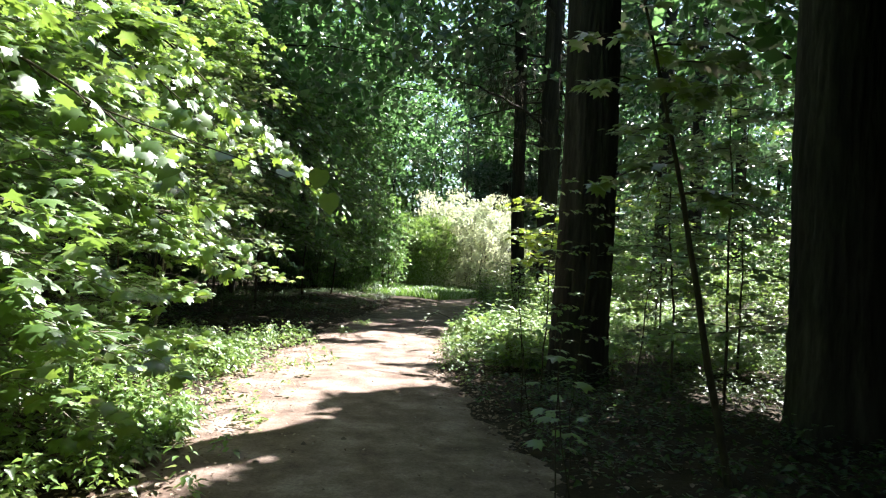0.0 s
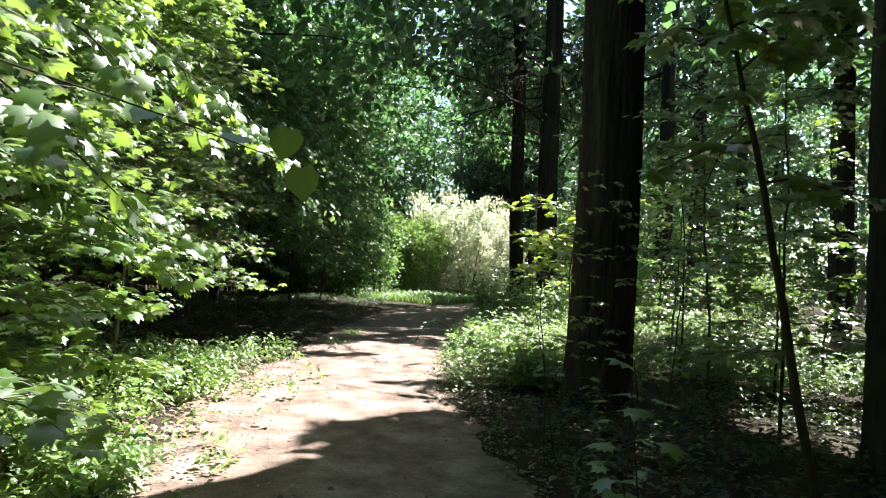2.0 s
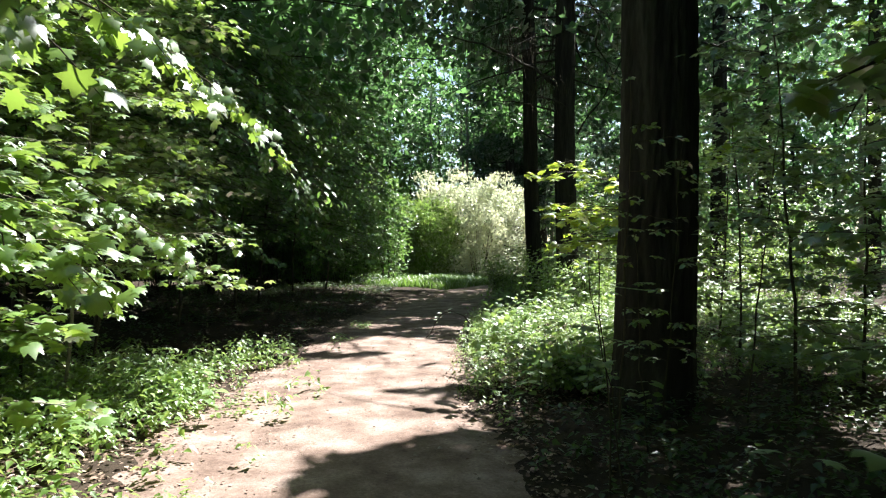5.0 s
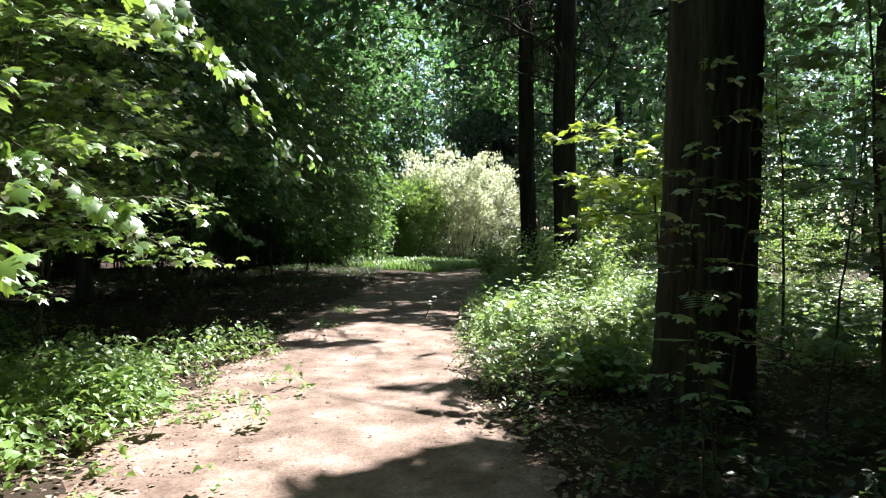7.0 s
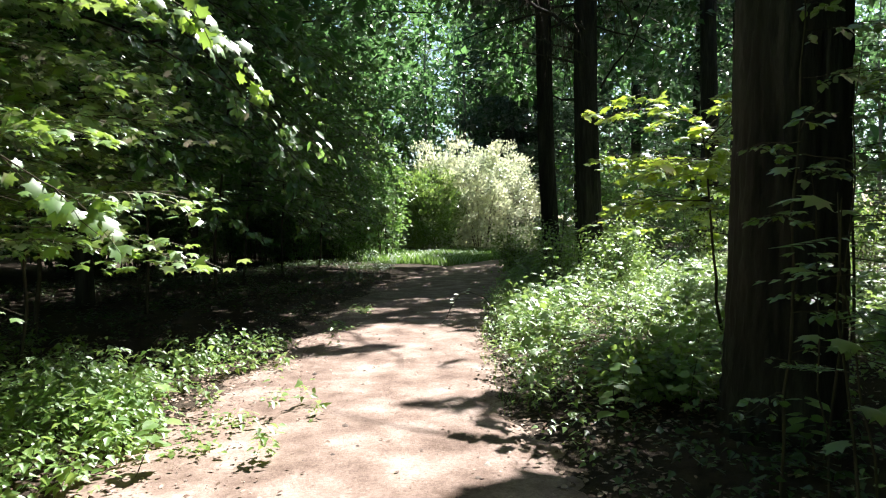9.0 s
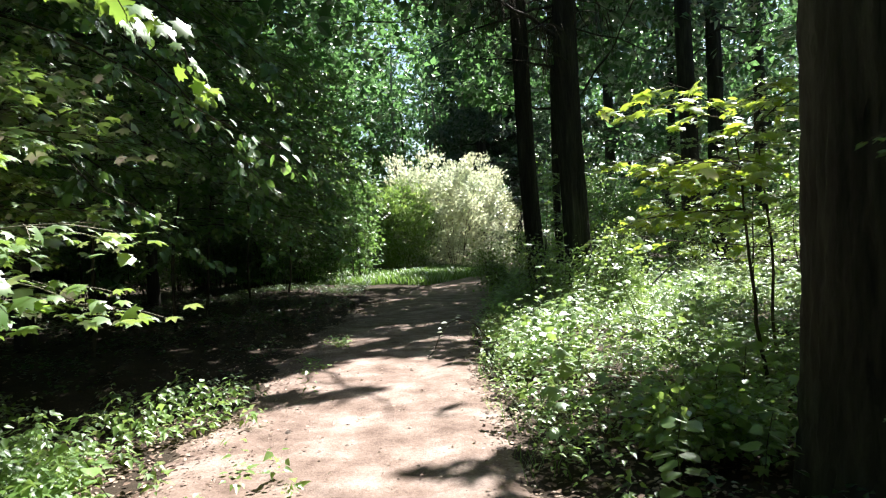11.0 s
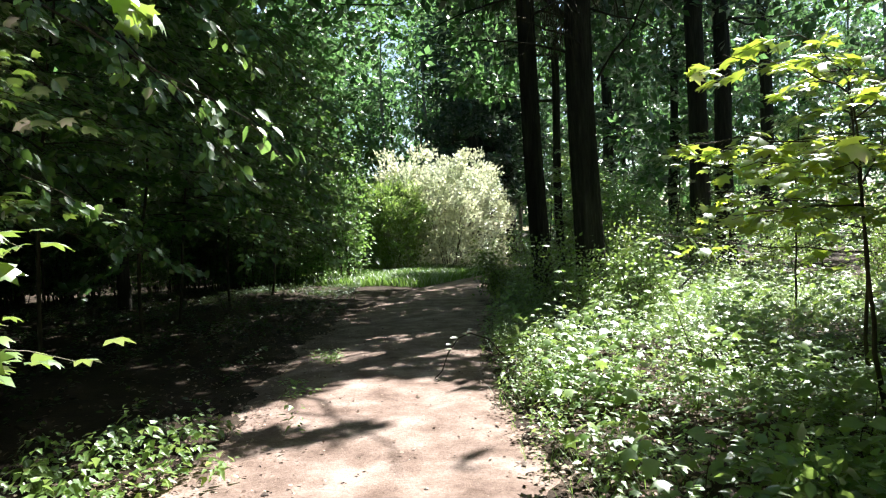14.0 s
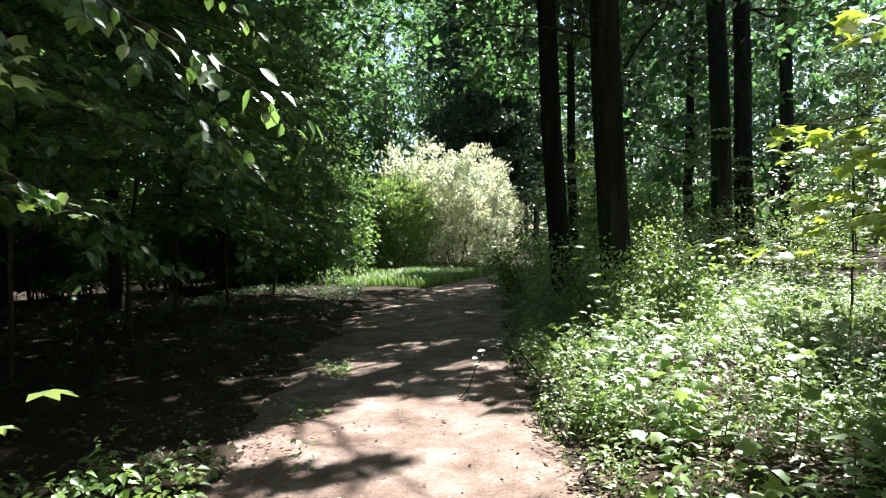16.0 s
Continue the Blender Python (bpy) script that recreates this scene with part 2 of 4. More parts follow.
def ground_z(x, y):
    x, y = np.asarray(x, float), np.asarray(y, float)
    z = 0.035 * np.sin(0.9 * x + 1.3) * np.sin(0.7 * y) + 0.03 * np.sin(2.1 * x - 0.6 * y) + 0.02 * np.sin(1.7 * y + 0.8 * x)
    off = np.abs(x - path_middle(y))
    return z * np.clip((off - 0.8) / 2.0, 0.15, 1) + 0.10 * np.clip((off - 1.3) / 2.5, 0, 1)


# the path's two edges along the way ahead
PATH_Y = [-12, 4.3, 7, 8.3, 10, 12, 15, 17, 21, 27, 31, 36, 45, 60]
PATH_L = [-1.1, -1.6, -2.1, -2.25, -2.2, -2.0, -1.95, -1.85, -1.3, 0.4, 2.6, 4.6, 11.5, 24]
PATH_R = [1.4, 0.95, 0.5, 0.2, 0.1, 0.15, 0.35, 0.65, 1.35, 2.2, 3.8, 7.0, 14.0, 27]


def path_middle(y):
    return (np.interp(y, PATH_Y, PATH_L) + np.interp(y, PATH_Y, PATH_R)) / 2


def path_half(y):
    return (np.interp(y, PATH_Y, PATH_R) - np.interp(y, PATH_Y, PATH_L)) / 2


# glades: gaps cut into the crowns so the sun lights chosen ground (x, y, half widths)
GLADES = [(-1.1, 10.3, 1.75, 2.9), (-2.2, 6.2, 1.4, 3.0), (-5.2, 2.8, 3.8, 4.6), (3.9, 18.2, 1.7, 3.6), (1.7, 14.0, 1.2, 1.9), (0.8, 34.8, 5.5, 4.4), (9.0, 24.0, 2.0, 2.0), (13, 36, 5, 5),
          (-10, 36, 3, 3), (-0.6, 15.6, 1.4, 0.3), (-0.8, 12.0, 1.6, 2.2), (6, 45, 2.5, 2.5), (-6, 44, 2, 2), (-15, 42, 3, 3), (20, 38, 4, 4), (16, 24, 3, 3),
          (-0.2, 17.2, 1.2, 0.25), (0.5, 20.5, 0.8, 0.25), (0.6, 9.6, 0.5, 0.9), (8.5, 18.5, 1.5, 1.5), (14, 14, 2.5, 2.0), (5.6, 31.5, 1.5, 1.5), (-2.6, 5.0, 1.0, 1.1),
          (12, 20, 1.5, 1.5), (3.6, 7.4, 1.0, 1.1), (5.0, 10.2, 1.1, 1.0), (8.0, 14, 1.8, 1.8), (9.2, 10, 1.5, 1.5), (12, 12, 1.6, 1.6), (4.8, 12.2, 0.6, 0.6), (5.5, 16.5, 2.2, 2.0), (9, 22, 2.5, 2.5), (-5.5, 32.5, 4, 2.6), (-11.5, 30, 3, 3),
          (0.07, 3.03, 0.2, 0.2), (0.1, 5.6, 0.22, 0.22), (1.9, 7.1, 0.35, 0.35), 
          (4.2, 8.6, 0.3, 0.3), (5.6, 8.0, 0.4, 0.5),  (-0.1, 4.4, 0.4, 0.12), (0.4, 5.3, 0.32, 0.14), (0.35, 7.0, 0.3, 0.2)]

# spots within the glades where crown leaves stay, to cast chosen shade
SHADE_SPOTS = [(2.9, 11.6, 0.9, 0.8), (0.25, 9.75, 0.8, 0.33), (0.1, 11.25, 0.6, 0.12), (-1.7, 12.1, 0.9, 0.25)]


def open_sky(p):
    """Which of the places p lie in the sun's way to a glade."""
    g = p[:, :2] - np.array(TO_SUN)[None, :2] / TO_SUN.z * p[:, 2:3]
    wob = 0.12 * np.sin(3.1 * g[:, 0] + 1.7 * g[:, 1]) + 0.12 * np.sin(2.3 * g[:, 1] - 2.9 * g[:, 0])
    inside = np.zeros(len(p), bool)
    for x, y, rx, ry in GLADES:
        inside |= ((g[:, 0] - x) / rx) ** 2 + ((g[:, 1] - y) / ry) ** 2 < 1 + wob
    for x, y, rx, ry in SHADE_SPOTS:
        inside &= ((g[:, 0] - x) / rx) ** 2 + ((g[:, 1] - y) / ry) ** 2 > 1 + wob
    return inside


def sunny(x, y, z):
    return bool(open_sky(np.array([[x, y, z]], float))[0])


def walkway(p, room=0.42):
    """Which of the places p hang into the way one walks, at the height of the head."""
    t = np.clip((p[:, 1] + 1) / 9.8, 0, 1)
    x = 0.1 - 1.05 * t
    return (np.abs(p[:, 0] - x) < room) & (p[:, 2] > 0.7) & (p[:, 2] < 2.3) & (p[:, 1] > -2) & (p[:, 1] < 9.5)


def big_trunk(parent, r, height, rng, lean=(0, 0), sides=108, ridge=0.045, flare=0.35):
    """A thick trunk with ridged bark and spreading foot, tapered upwards."""
    fine = sides > 60
    zs = np.concatenate([np.linspace(-0.25, 1.2, 24 if fine else 10), np.arange(1.3, 6, 0.1 if fine else 0.3), np.linspace(6, height, 30)])
    ang = np.linspace(0, 2 * np.pi, sides, endpoint=False)
    ph = rng.uniform(0, 6.28, 8)
    A, Z = np.meshgrid(ang, zs)
    # long furrows that wander, fork and break, with plates of bark between them
    wig = 0.2 * np.sin(1.1 * Z + ph[0] + A) + 0.14 * np.sin(2.7 * Z + ph[1] + 3 * A) + 0.1 * np.sin(4.9 * Z + ph[5] - 4 * A) + 0.07 * np.sin(8.3 * Z + 5 * A) + 0.05 * np.sin(14 * Z - 7 * A + ph[0])
    rid = np.abs(np.sin(11 * A + 6 * wig + ph[2])) ** 0.6 * 0.5 + np.abs(np.sin(17 * A - 7 * wig + 1.5 * np.sin(3.1 * Z) + ph[3])) ** 0.7 * 0.5
    rid -= 0.45 * (np.sin(13 * Z + 5 * np.sin(8 * A + ph[6]) + 2 * np.sin(2.3 * Z) + ph[7]) > 0.8)
    rid += rng.normal(0, 0.11, A.shape)
    R = r * (1 - 0.45 * np.clip(Z, 0, None) / 22) * (1 + flare * np.exp(-np.clip(Z + 0.25, 0, None) * 2.2) * (1 + 0.35 * np.sin(5 * A + ph[4])))
    R = R + 0.75 * ridge * (rid - 0.6)
    X = R * np.cos(A) + lean[0] * Z + 0.03 * np.sin(0.8 * Z + ph[5])
    Y = R * np.sin(A) + lean[1] * Z
    v = np.stack([X, Y, Z], -1).reshape(-1, 3)
    i, j = np.meshgrid(np.arange(len(zs) - 1), np.arange(sides), indexing="ij")
    k = (j + 1) % sides
    f = np.stack([i * sides + j, i * sides + k, (i + 1) * sides + k, (i + 1) * sides + j], -1).reshape(-1, 4)
    return mesh_object("trunk", v, f, M_BARK, parent, smooth=False)


def clump_leaves(rng, centres, radii, per, flat=0.6):
    """Places scattered in flattened clumps round centres."""
    idx = np.repeat(np.arange(len(centres)), per)
    d = unit(rng.normal(size=(len(idx), 3))) * (rng.uniform(0.2, 1, (len(idx), 1)) ** 0.5)
    return centres[idx] + d * radii[idx, None] * np.array([1, 1, flat]), idx


def crown(parent, rng, base, zlo, zhi, radius, clumps, per, size, material, shape=KITE, lean=(0, 0), needle=False, top=0.35, carve=True):
    """The limbs and leaves of a tall tree; base: the tree's foot in the world, so that the glades stay open."""
    base = np.asarray(base, float)
    h = rng.uniform(0, 1, clumps)
    az = rng.uniform(0, 2 * np.pi, clumps)
    prof = (1 - h * (1 - top)) if needle else np.sqrt(np.clip(1 - (2 * h - 0.9) ** 2 * 0.75, 0.1, 1))
    rr = radius * prof * rng.uniform(0.25, 1, clumps) ** 0.6
    z = zlo + (zhi - zlo) * h
    c = np.stack([rr * np.cos(az) + lean[0] * z, rr * np.sin(az) + lean[1] * z, z], -1)
    for i in range(0, clumps, 5):
        foot = np.array([lean[0] * (z[i] - 0.3), lean[1] * (z[i] - 0.3), z[i] + (0.3 if needle else -0.8)])
        tubes("limb", [(bend(foot, c[i], 6, rng, 0.25, 0.2), np.linspace(0.05, 0.008, 6))], M_BARK, parent, 6)
    p, idx = clump_leaves(rng, c, rng.uniform(0.5, 1.1, clumps) * radius * 0.27, per, 0.4 if needle else 0.6)
    keep = ~open_sky(p + base) if carve else p[:, 2] > 0
    p, idx = p[keep], idx[keep]
    out = unit(unit(p - c[idx]) + rng.normal(0, 0.8, p.shape))
    up = unit(np.array([0, 0, 1.0]) + rng.normal(0, 0.55, p.shape))
    return leaves("crown", p, out, up, size * rng.uniform(0.6, 1.3, len(p)), shape, material, parent)


def sapling(name, at, height, r, tip, rng, label, reach=1.2, z0=0.5, n_branch=14, twigs=5, per=5, size=0.11, shape=MAPLE, material=M_MAPLE, bark=M_TWIG,
            group="young trees", category="sapling", droop=0.35, toward=None, kink=0.06, glade=False, hang=0.25, spread=0.0, singles=0):
    """A slender young tree: stem, branches in tiers, and leaves held flat along the twigs."""
    at = np.array([at[0], at[1], float(ground_z(at[0], at[1]))])
    e = thing(name, at, label, category, group)
    n = 14
    stem = bend((0, 0, -0.1), (tip[0], tip[1], height), n, rng, kink)
    tubes("stem", [(stem, np.linspace(r, r * 0.25, n))], bark, e, 8, 0.05, rng)
    twig_lines, P, W, U, S = [], [], [], [], []
    for b in range(n_branch):
        f = z0 / height + (1 - z0 / height) * (b + rng.uniform(0, 1)) / n_branch
        i = f * (n - 1)
        foot = stem[int(i)] + (stem[min(int(i) + 1, n - 1)] - stem[int(i)]) * (i % 1)
        az = rng.uniform(0, 2 * np.pi)
        if toward is not None and rng.uniform() < 0.6:
            az = radians(toward) + rng.normal(0, 0.6)
        ln = reach * (1.1 - 0.5 * f) * rng.uniform(0.6, 1.15)
        rise = rng.uniform(0.0, 0.35)
        end = foot + ln * np.array([np.cos(az), np.sin(az), rise])
        br = bend(foot, end, 8, rng, 0.12, droop * ln)
        lines = [(br, np.linspace(r * 0.32, r * 0.06 + 0.0012, 8))]
        for k in range(twigs):
            g = (k + 0.6 + rng.uniform(0, 0.4)) / twigs
            q = br[min(int(g * 7), 7)]
            side = az + (-1) ** k * rng.uniform(0.5, 1.1)
            tl = ln * 0.38 * rng.uniform(0.5, 1.1)
            tw = bend(q, q + tl * np.array([np.cos(side), np.sin(side), 0.05]), 4, rng, 0.1, 0.3 * tl)
            lines.append((tw, np.linspace(r * 0.1 + 0.001, 0.0012, 4)))
            m = per
            t = rng.uniform(0.15, 1.0, m)
            qq = tw[0] + (tw[3] - tw[0]) * t[:, None] + rng.normal(0, 1, (m, 3)) * np.array([1, 1, 0.45]) * spread
            a2 = side + rng.normal(0, 0.8, m)
            w = np.stack([np.cos(a2), np.sin(a2), rng.normal(-hang, 0.25, m)], -1)
            P.append(qq), W.append(w), U.append(np.array([0, 0, 1.0]) + rng.normal(0, 0.35, (m, 3))), S.append(size * rng.uniform(0.55, 1.25, m))
        if not walkway(lines[0][0] + at, 0.36).any():
            tubes("branch", lines[:1], bark, e, 5)
        twig_lines += [l for l in lines[1:] if not walkway(l[0] + at, 0.36).any()]
    P, W, U, S = np.concatenate(P), np.concatenate(W), np.concatenate(U), np.concatenate(S)
    keep = ~walkway(P + at)
    if glade:
        keep &= ~(open_sky(P + at) & (rng.uniform(size=len(P)) < 0.8))
    P, W, U, S = P[keep], W[keep], U[keep], S[keep]
    if twig_lines:
        tagged(tubes("twigwork", twig_lines, bark, e, 4), kind="stuff")
    if singles:
        # the leaves nearest to the walk, each an object on one shared mesh
        order = np.argsort(np.abs(P[:, 0] + at[0] + 0.5))
        near, rest = order[:singles], order[singles:]
        for i in near:
            single_leaf(P[i], W[i], U[i], S[i], shape, material, e)
        P, W, U, S = P[rest], W[rest], U[rest], S[rest]
    tagged(leaves("foliage", P, W, U, S, shape, material, e), kind="stuff")
    return e


LEAF_MESHES = {}


def single_leaf(p, w, u, size, shape, material, parent):
    key = (len(shape[0]), float(shape[0][1][0]), material.name)
    if key not in LEAF_MESHES:
        ob = mesh_object("leaf", shape[0], shape[1], material)
        LEAF_MESHES[key] = ob.data
        bpy.data.objects.remove(ob)
    y = unit(w)
    x = unit(np.cross(y, u))
    z = np.cross(x, y)
    ob = new("leaf", LEAF_MESHES[key])
    ob.parent = parent
    ob.matrix_basis = Matrix(((*[float(a[0]) * size for a in (x, y, z)], float(p[0])), (*[float(a[1]) * size for a in (x, y, z)], float(p[1])),
                              (*[float(a[2]) * size for a in (x, y, z)], float(p[2])), (0, 0, 0, 1)))
    return ob


def multistem(name, at, height, spread, rng, label, stems=9, per_stem=220, size=0.09, shape=OVAL, material=M_HAZEL, zlo=0.6, r=0.018, bark=M_TWIG,
              group="shrubs", category="shrub", glade=False):
    """A shrub with many thin stems from one stool and leaves from zlo up."""
    at = np.array([at[0], at[1], float(ground_z(at[0], at[1]))])
    e = thing(name, at, label, category, group)
    side_lines, P, W = [], [], []
    for s in range(stems):
        az, ln = rng.uniform(0, 6.28), spread * rng.uniform(0.2, 1)
        foot = np.array([0.25 * np.cos(az) * rng.uniform(), 0.25 * np.sin(az) * rng.uniform(), -0.05])
        hh = height * rng.uniform(0.6, 1)
        st = bend(foot, (ln * np.cos(az), ln * np.sin(az), hh), 9, rng, 0.1, 0.12 * hh)
        lines = [(st, np.linspace(r * rng.uniform(0.6, 1.2), 0.003, 9))]
        t = zlo / height + (1 - zlo / height) * rng.uniform(0, 1, per_stem) ** 0.8
        i = t * 7.999
        b = st[i.astype(int)] + (st[i.astype(int) + 1] - st[i.astype(int)]) * (i % 1)[:, None]
        d = rng.normal(0, 1, (per_stem, 3)) * np.array([1, 1, 0.5])
        P.append(b + d * spread * 0.3), W.append(d + rng.normal(0, 0.4, d.shape) - np.array([0, 0, 0.3]))
        for k in range(4):
            q = st[2 + k]
            a2 = rng.uniform(0, 6.28)
            lines.append((bend(q, q + 0.5 * spread * np.array([np.cos(a2), np.sin(a2), 0.6]), 4, rng, 0.2), np.linspace(0.006, 0.002, 4)))
        tubes("stem", lines[:1], bark, e, 5)
        side_lines += lines[1:]
    tagged(tubes("twigwork", side_lines, bark, e, 4), kind="stuff")
    P, W = np.concatenate(P), np.concatenate(W)
    keep = (P[:, 2] > zlo * 0.8) & ~walkway(P + at)
    if glade:
        keep &= ~open_sky(P + at)
    P, W = P[keep], W[keep]
    tagged(leaves("foliage", P, W, np.array([0, 0, 1.0]) + rng.normal(0, 0.6, P.shape), size * rng.uniform(0.6, 1.3, len(P)), shape, material, e), kind="stuff")
    return e


# ---- ground and path ----
def grid(xs, ys, height):
    X, Y = np.meshgrid(xs, ys, indexing="ij")
    v = np.stack([X, Y, height(X, Y)], -1).reshape(-1, 3)
    i, j = np.meshgrid(np.arange(len(xs) - 1), np.arange(len(ys) - 1), indexing="ij")
    n = len(ys)
    return v, np.stack([i * n + j, (i + 1) * n + j, (i + 1) * n + j + 1, i * n + j + 1], -1).reshape(-1, 4)


def build_ground():
    rng = np.random.default_rng(1)
    xs = np.concatenate([[-900, -300, -100, -50], np.arange(-24, 24.1, 0.4), [50, 100, 300, 900]])
    ys = np.concatenate([[-900, -300, -100, -40], np.arange(-12, 50, 0.4), [60, 100, 300, 900]])
    v, f = grid(xs, ys, ground_z)
    tagged(mesh_object("ground", v, f, M_SOIL, smooth=True), "dark forest soil under trees", "ground", kind="structure")
    us, ys = np.linspace(-1.12, 1.12, 50), np.arange(-4, 50, 0.07)
    U, Y = np.meshgrid(us, ys, indexing="ij")
    edge = 1 + 0.05 * np.sin(2.1 * Y + 3 * np.sign(U)) + 0.04 * np.sin(5.3 * Y - np.sign(U)) + 0.03 * np.sin(11.7 * Y)
    X = path_middle(Y) + U * path_half(Y) * edge
    Z = ground_z(X, Y) + 0.03 * np.clip((1.1 - np.abs(U)) / 0.25, -1, 1) + rng.normal(0, 0.002, X.shape) - 0.012 * np.exp(-((np.abs(U) - 0.5) / 0.18) ** 2)
    v = np.stack([X, Y, Z], -1).reshape(-1, 3)
    i, j = np.meshgrid(np.arange(len(us) - 1), np.arange(len(ys) - 1), indexing="ij")
    n = len(ys)
    f = np.stack([i * n + j, (i + 1) * n + j, (i + 1) * n + j + 1, i * n + j + 1], -1).reshape(-1, 4)
    tagged(mesh_object("path", v, f, M_PATH, smooth=True), "trodden reddish brown earth path", "path", kind="structure")


build_ground()

# ---- tall trees ----
def tall_tree(name, at, r, height, rng, label, zlo, radius, clumps=70, per=45, size=0.3, lean=(0, 0), needle=True, sides=108, ridge=0.045, category="tree", material=None, flare=0.3, carve=True):
    z = float(ground_z(at[0], at[1]))
    e = thing(name, (at[0], at[1], z), label, category, "tall trees")
    big_trunk(e, r, height, rng, lean, sides, ridge, flare)
    crown(e, rng, (at[0], at[1], z), zlo, height + 1, radius, clumps, per, size, material or (M_NEEDLE if needle else M_FAR), lean=lean, needle=needle, carve=carve)
    return e


def build_tall_trees():
    rng = np.random.default_rng(7)
    tall_tree("pine", (1.96, 8.93), 0.36, 17, rng, "thick old pine trunk with dark furrowed bark beside the path", 6.5, 5, 110, 80, 0.38, flare=0.18)
    tall_tree("pine", (3.52, 5.95), 0.38, 17, rng, "very thick dark pine trunk with red-brown furrowed bark", 6.5, 5, 110, 80, 0.38, flare=0.15)
    tall_tree("pine", (2.64, 21.2), 0.2, 17, rng, "dark leaning conifer trunk at the path's bend", 7.5, 4, 100, 60, lean=(-0.035, 0))
    tall_tree("spruce", (3.2, 19.7), 0.27, 18, rng, "broad greyish conifer trunk with dead lower limbs", 6.5, 4.5, 110, 60, lean=(-0.012, 0))
    tall_tree("pine", (8.7, 26.6), 0.29, 17, rng, "straight dark pine trunk in the wood", 7, 4.5, 100, 60, sides=40)
    tall_tree("pine", (11.2, 29.9), 0.31, 17, rng, "straight dark pine trunk in the wood", 7, 4.5, 100, 60, sides=40)
    tall_tree("pine", (14, 32), 0.25, 17, rng, "straight dark pine trunk in the wood", 7, 4.5, 100, 60, sides=40)
    tall_tree("spruce", (4.4, 44), 0.3, 17, rng, "dark spruce with hanging needle branches behind the sunny shrub", 2.6, 3.4, 170, 110, 0.28, sides=40, carve=False)
    tall_tree("spruce", (6.6, 46), 0.3, 17, rng, "dark spruce with hanging needle branches behind the sunny shrub", 2.6, 3.2, 170, 110, 0.28, sides=40, carve=False)
    for x, y in [(9.8, 38)]:
        tall_tree("spruce", (x, y), 0.26, 16, rng, "dark spruce clothed in needles almost to the ground", 1.6, 3.0, 160, 80, 0.3, sides=30, carve=False)
    # trees added as canopy to shade the ground; some stand unseen
    for x, y in [(7.5, 13.5), (9.5, 19), (13, 17), (13, 23), (7.5, 33), (16, 28), (9.5, 8), (14, 10), (18, 22), (7, -2), (-9, 12.5), (-8.5, 20.5), (-11, 27), (-9, 2), (-5, -5), (3, -6), (-14, 8), (-16, 20),
                 (6, 1.5), (11, 3), (5.5, 17.5), (17, 15), (-3, -9), (0.8, -4), (12, 12.5), (-6, 31), (-12, 34), (-6.2, 16.2), (-6.8, 23.5), (-4.8, 28.5), (5.8, 3.6), (8.4, 11.2), (6.9, 9.3), (9.8, 11.8)]:
        if x > -3 and sunny(x, y, 2.5) and y > 5:
            continue
        seen, broad = y > 12, x < -4 and 12 < y < 30
        tall_tree("broadleaf_tree", (x, y), rng.uniform(0.12, 0.2), 15, rng, "tall slender woodland tree with a leafy crown, added for shade", 5.0, 6.3 if broad else 5.0, 140 if broad else 110 if seen else 95, 72 if seen else 45, 0.3 if seen else 0.48, needle=False, sides=24, ridge=0.01)


build_tall_trees()


def build_shade_wood():
    """Dense trees and tall shrubs behind and beside the walk, added to block light."""
    rng = np.random.default_rng(9)
    for x, y in [(4.6, 0.4), (8.2, 4.6), (2.6, -3.2), (9.5, 0.5), (-2.2, -4.6), (6, -5), (-5.5, -2.2), (-8, -1), (0.2, -7.5), (5.2, 3.4), (-7, -7)]:
        if sunny(x, y, 6):
            continue
        tall_tree("broadleaf_tree", (x, y), rng.uniform(0.1, 0.16), 12, rng, "woodland tree leafy almost from the ground, added to block light", 2.6, 3.4, 110, 60, 0.34, needle=False, sides=24, ridge=0.01)
    # one more crown, added to shade the path before the bend
    for x, y in [(4.7, 27.6)]:
        tall_tree("broadleaf_tree", (x, y), 0.13, 15, rng, "tall slender woodland tree with a leafy crown, added for shade", 6.0, 4.2, 120, 72, 0.3, needle=False, sides=24, ridge=0.01)
    # shrubs out of view that keep low sky light off the ground
    for x, y in [(5.2, -1.5), (7.0, 1.8), (3.6, -5), (0.4, -5.6), (-3.8, -5), (-4.6, -1.6), (10.5, 3)]:
        multistem("hazel_shrub", (x, y), rng.uniform(3.2, 4.4), 1.3, rng, "dense leafy shrub, added out of view to block light", 9, 260, 0.15, KITE, zlo=0.3)


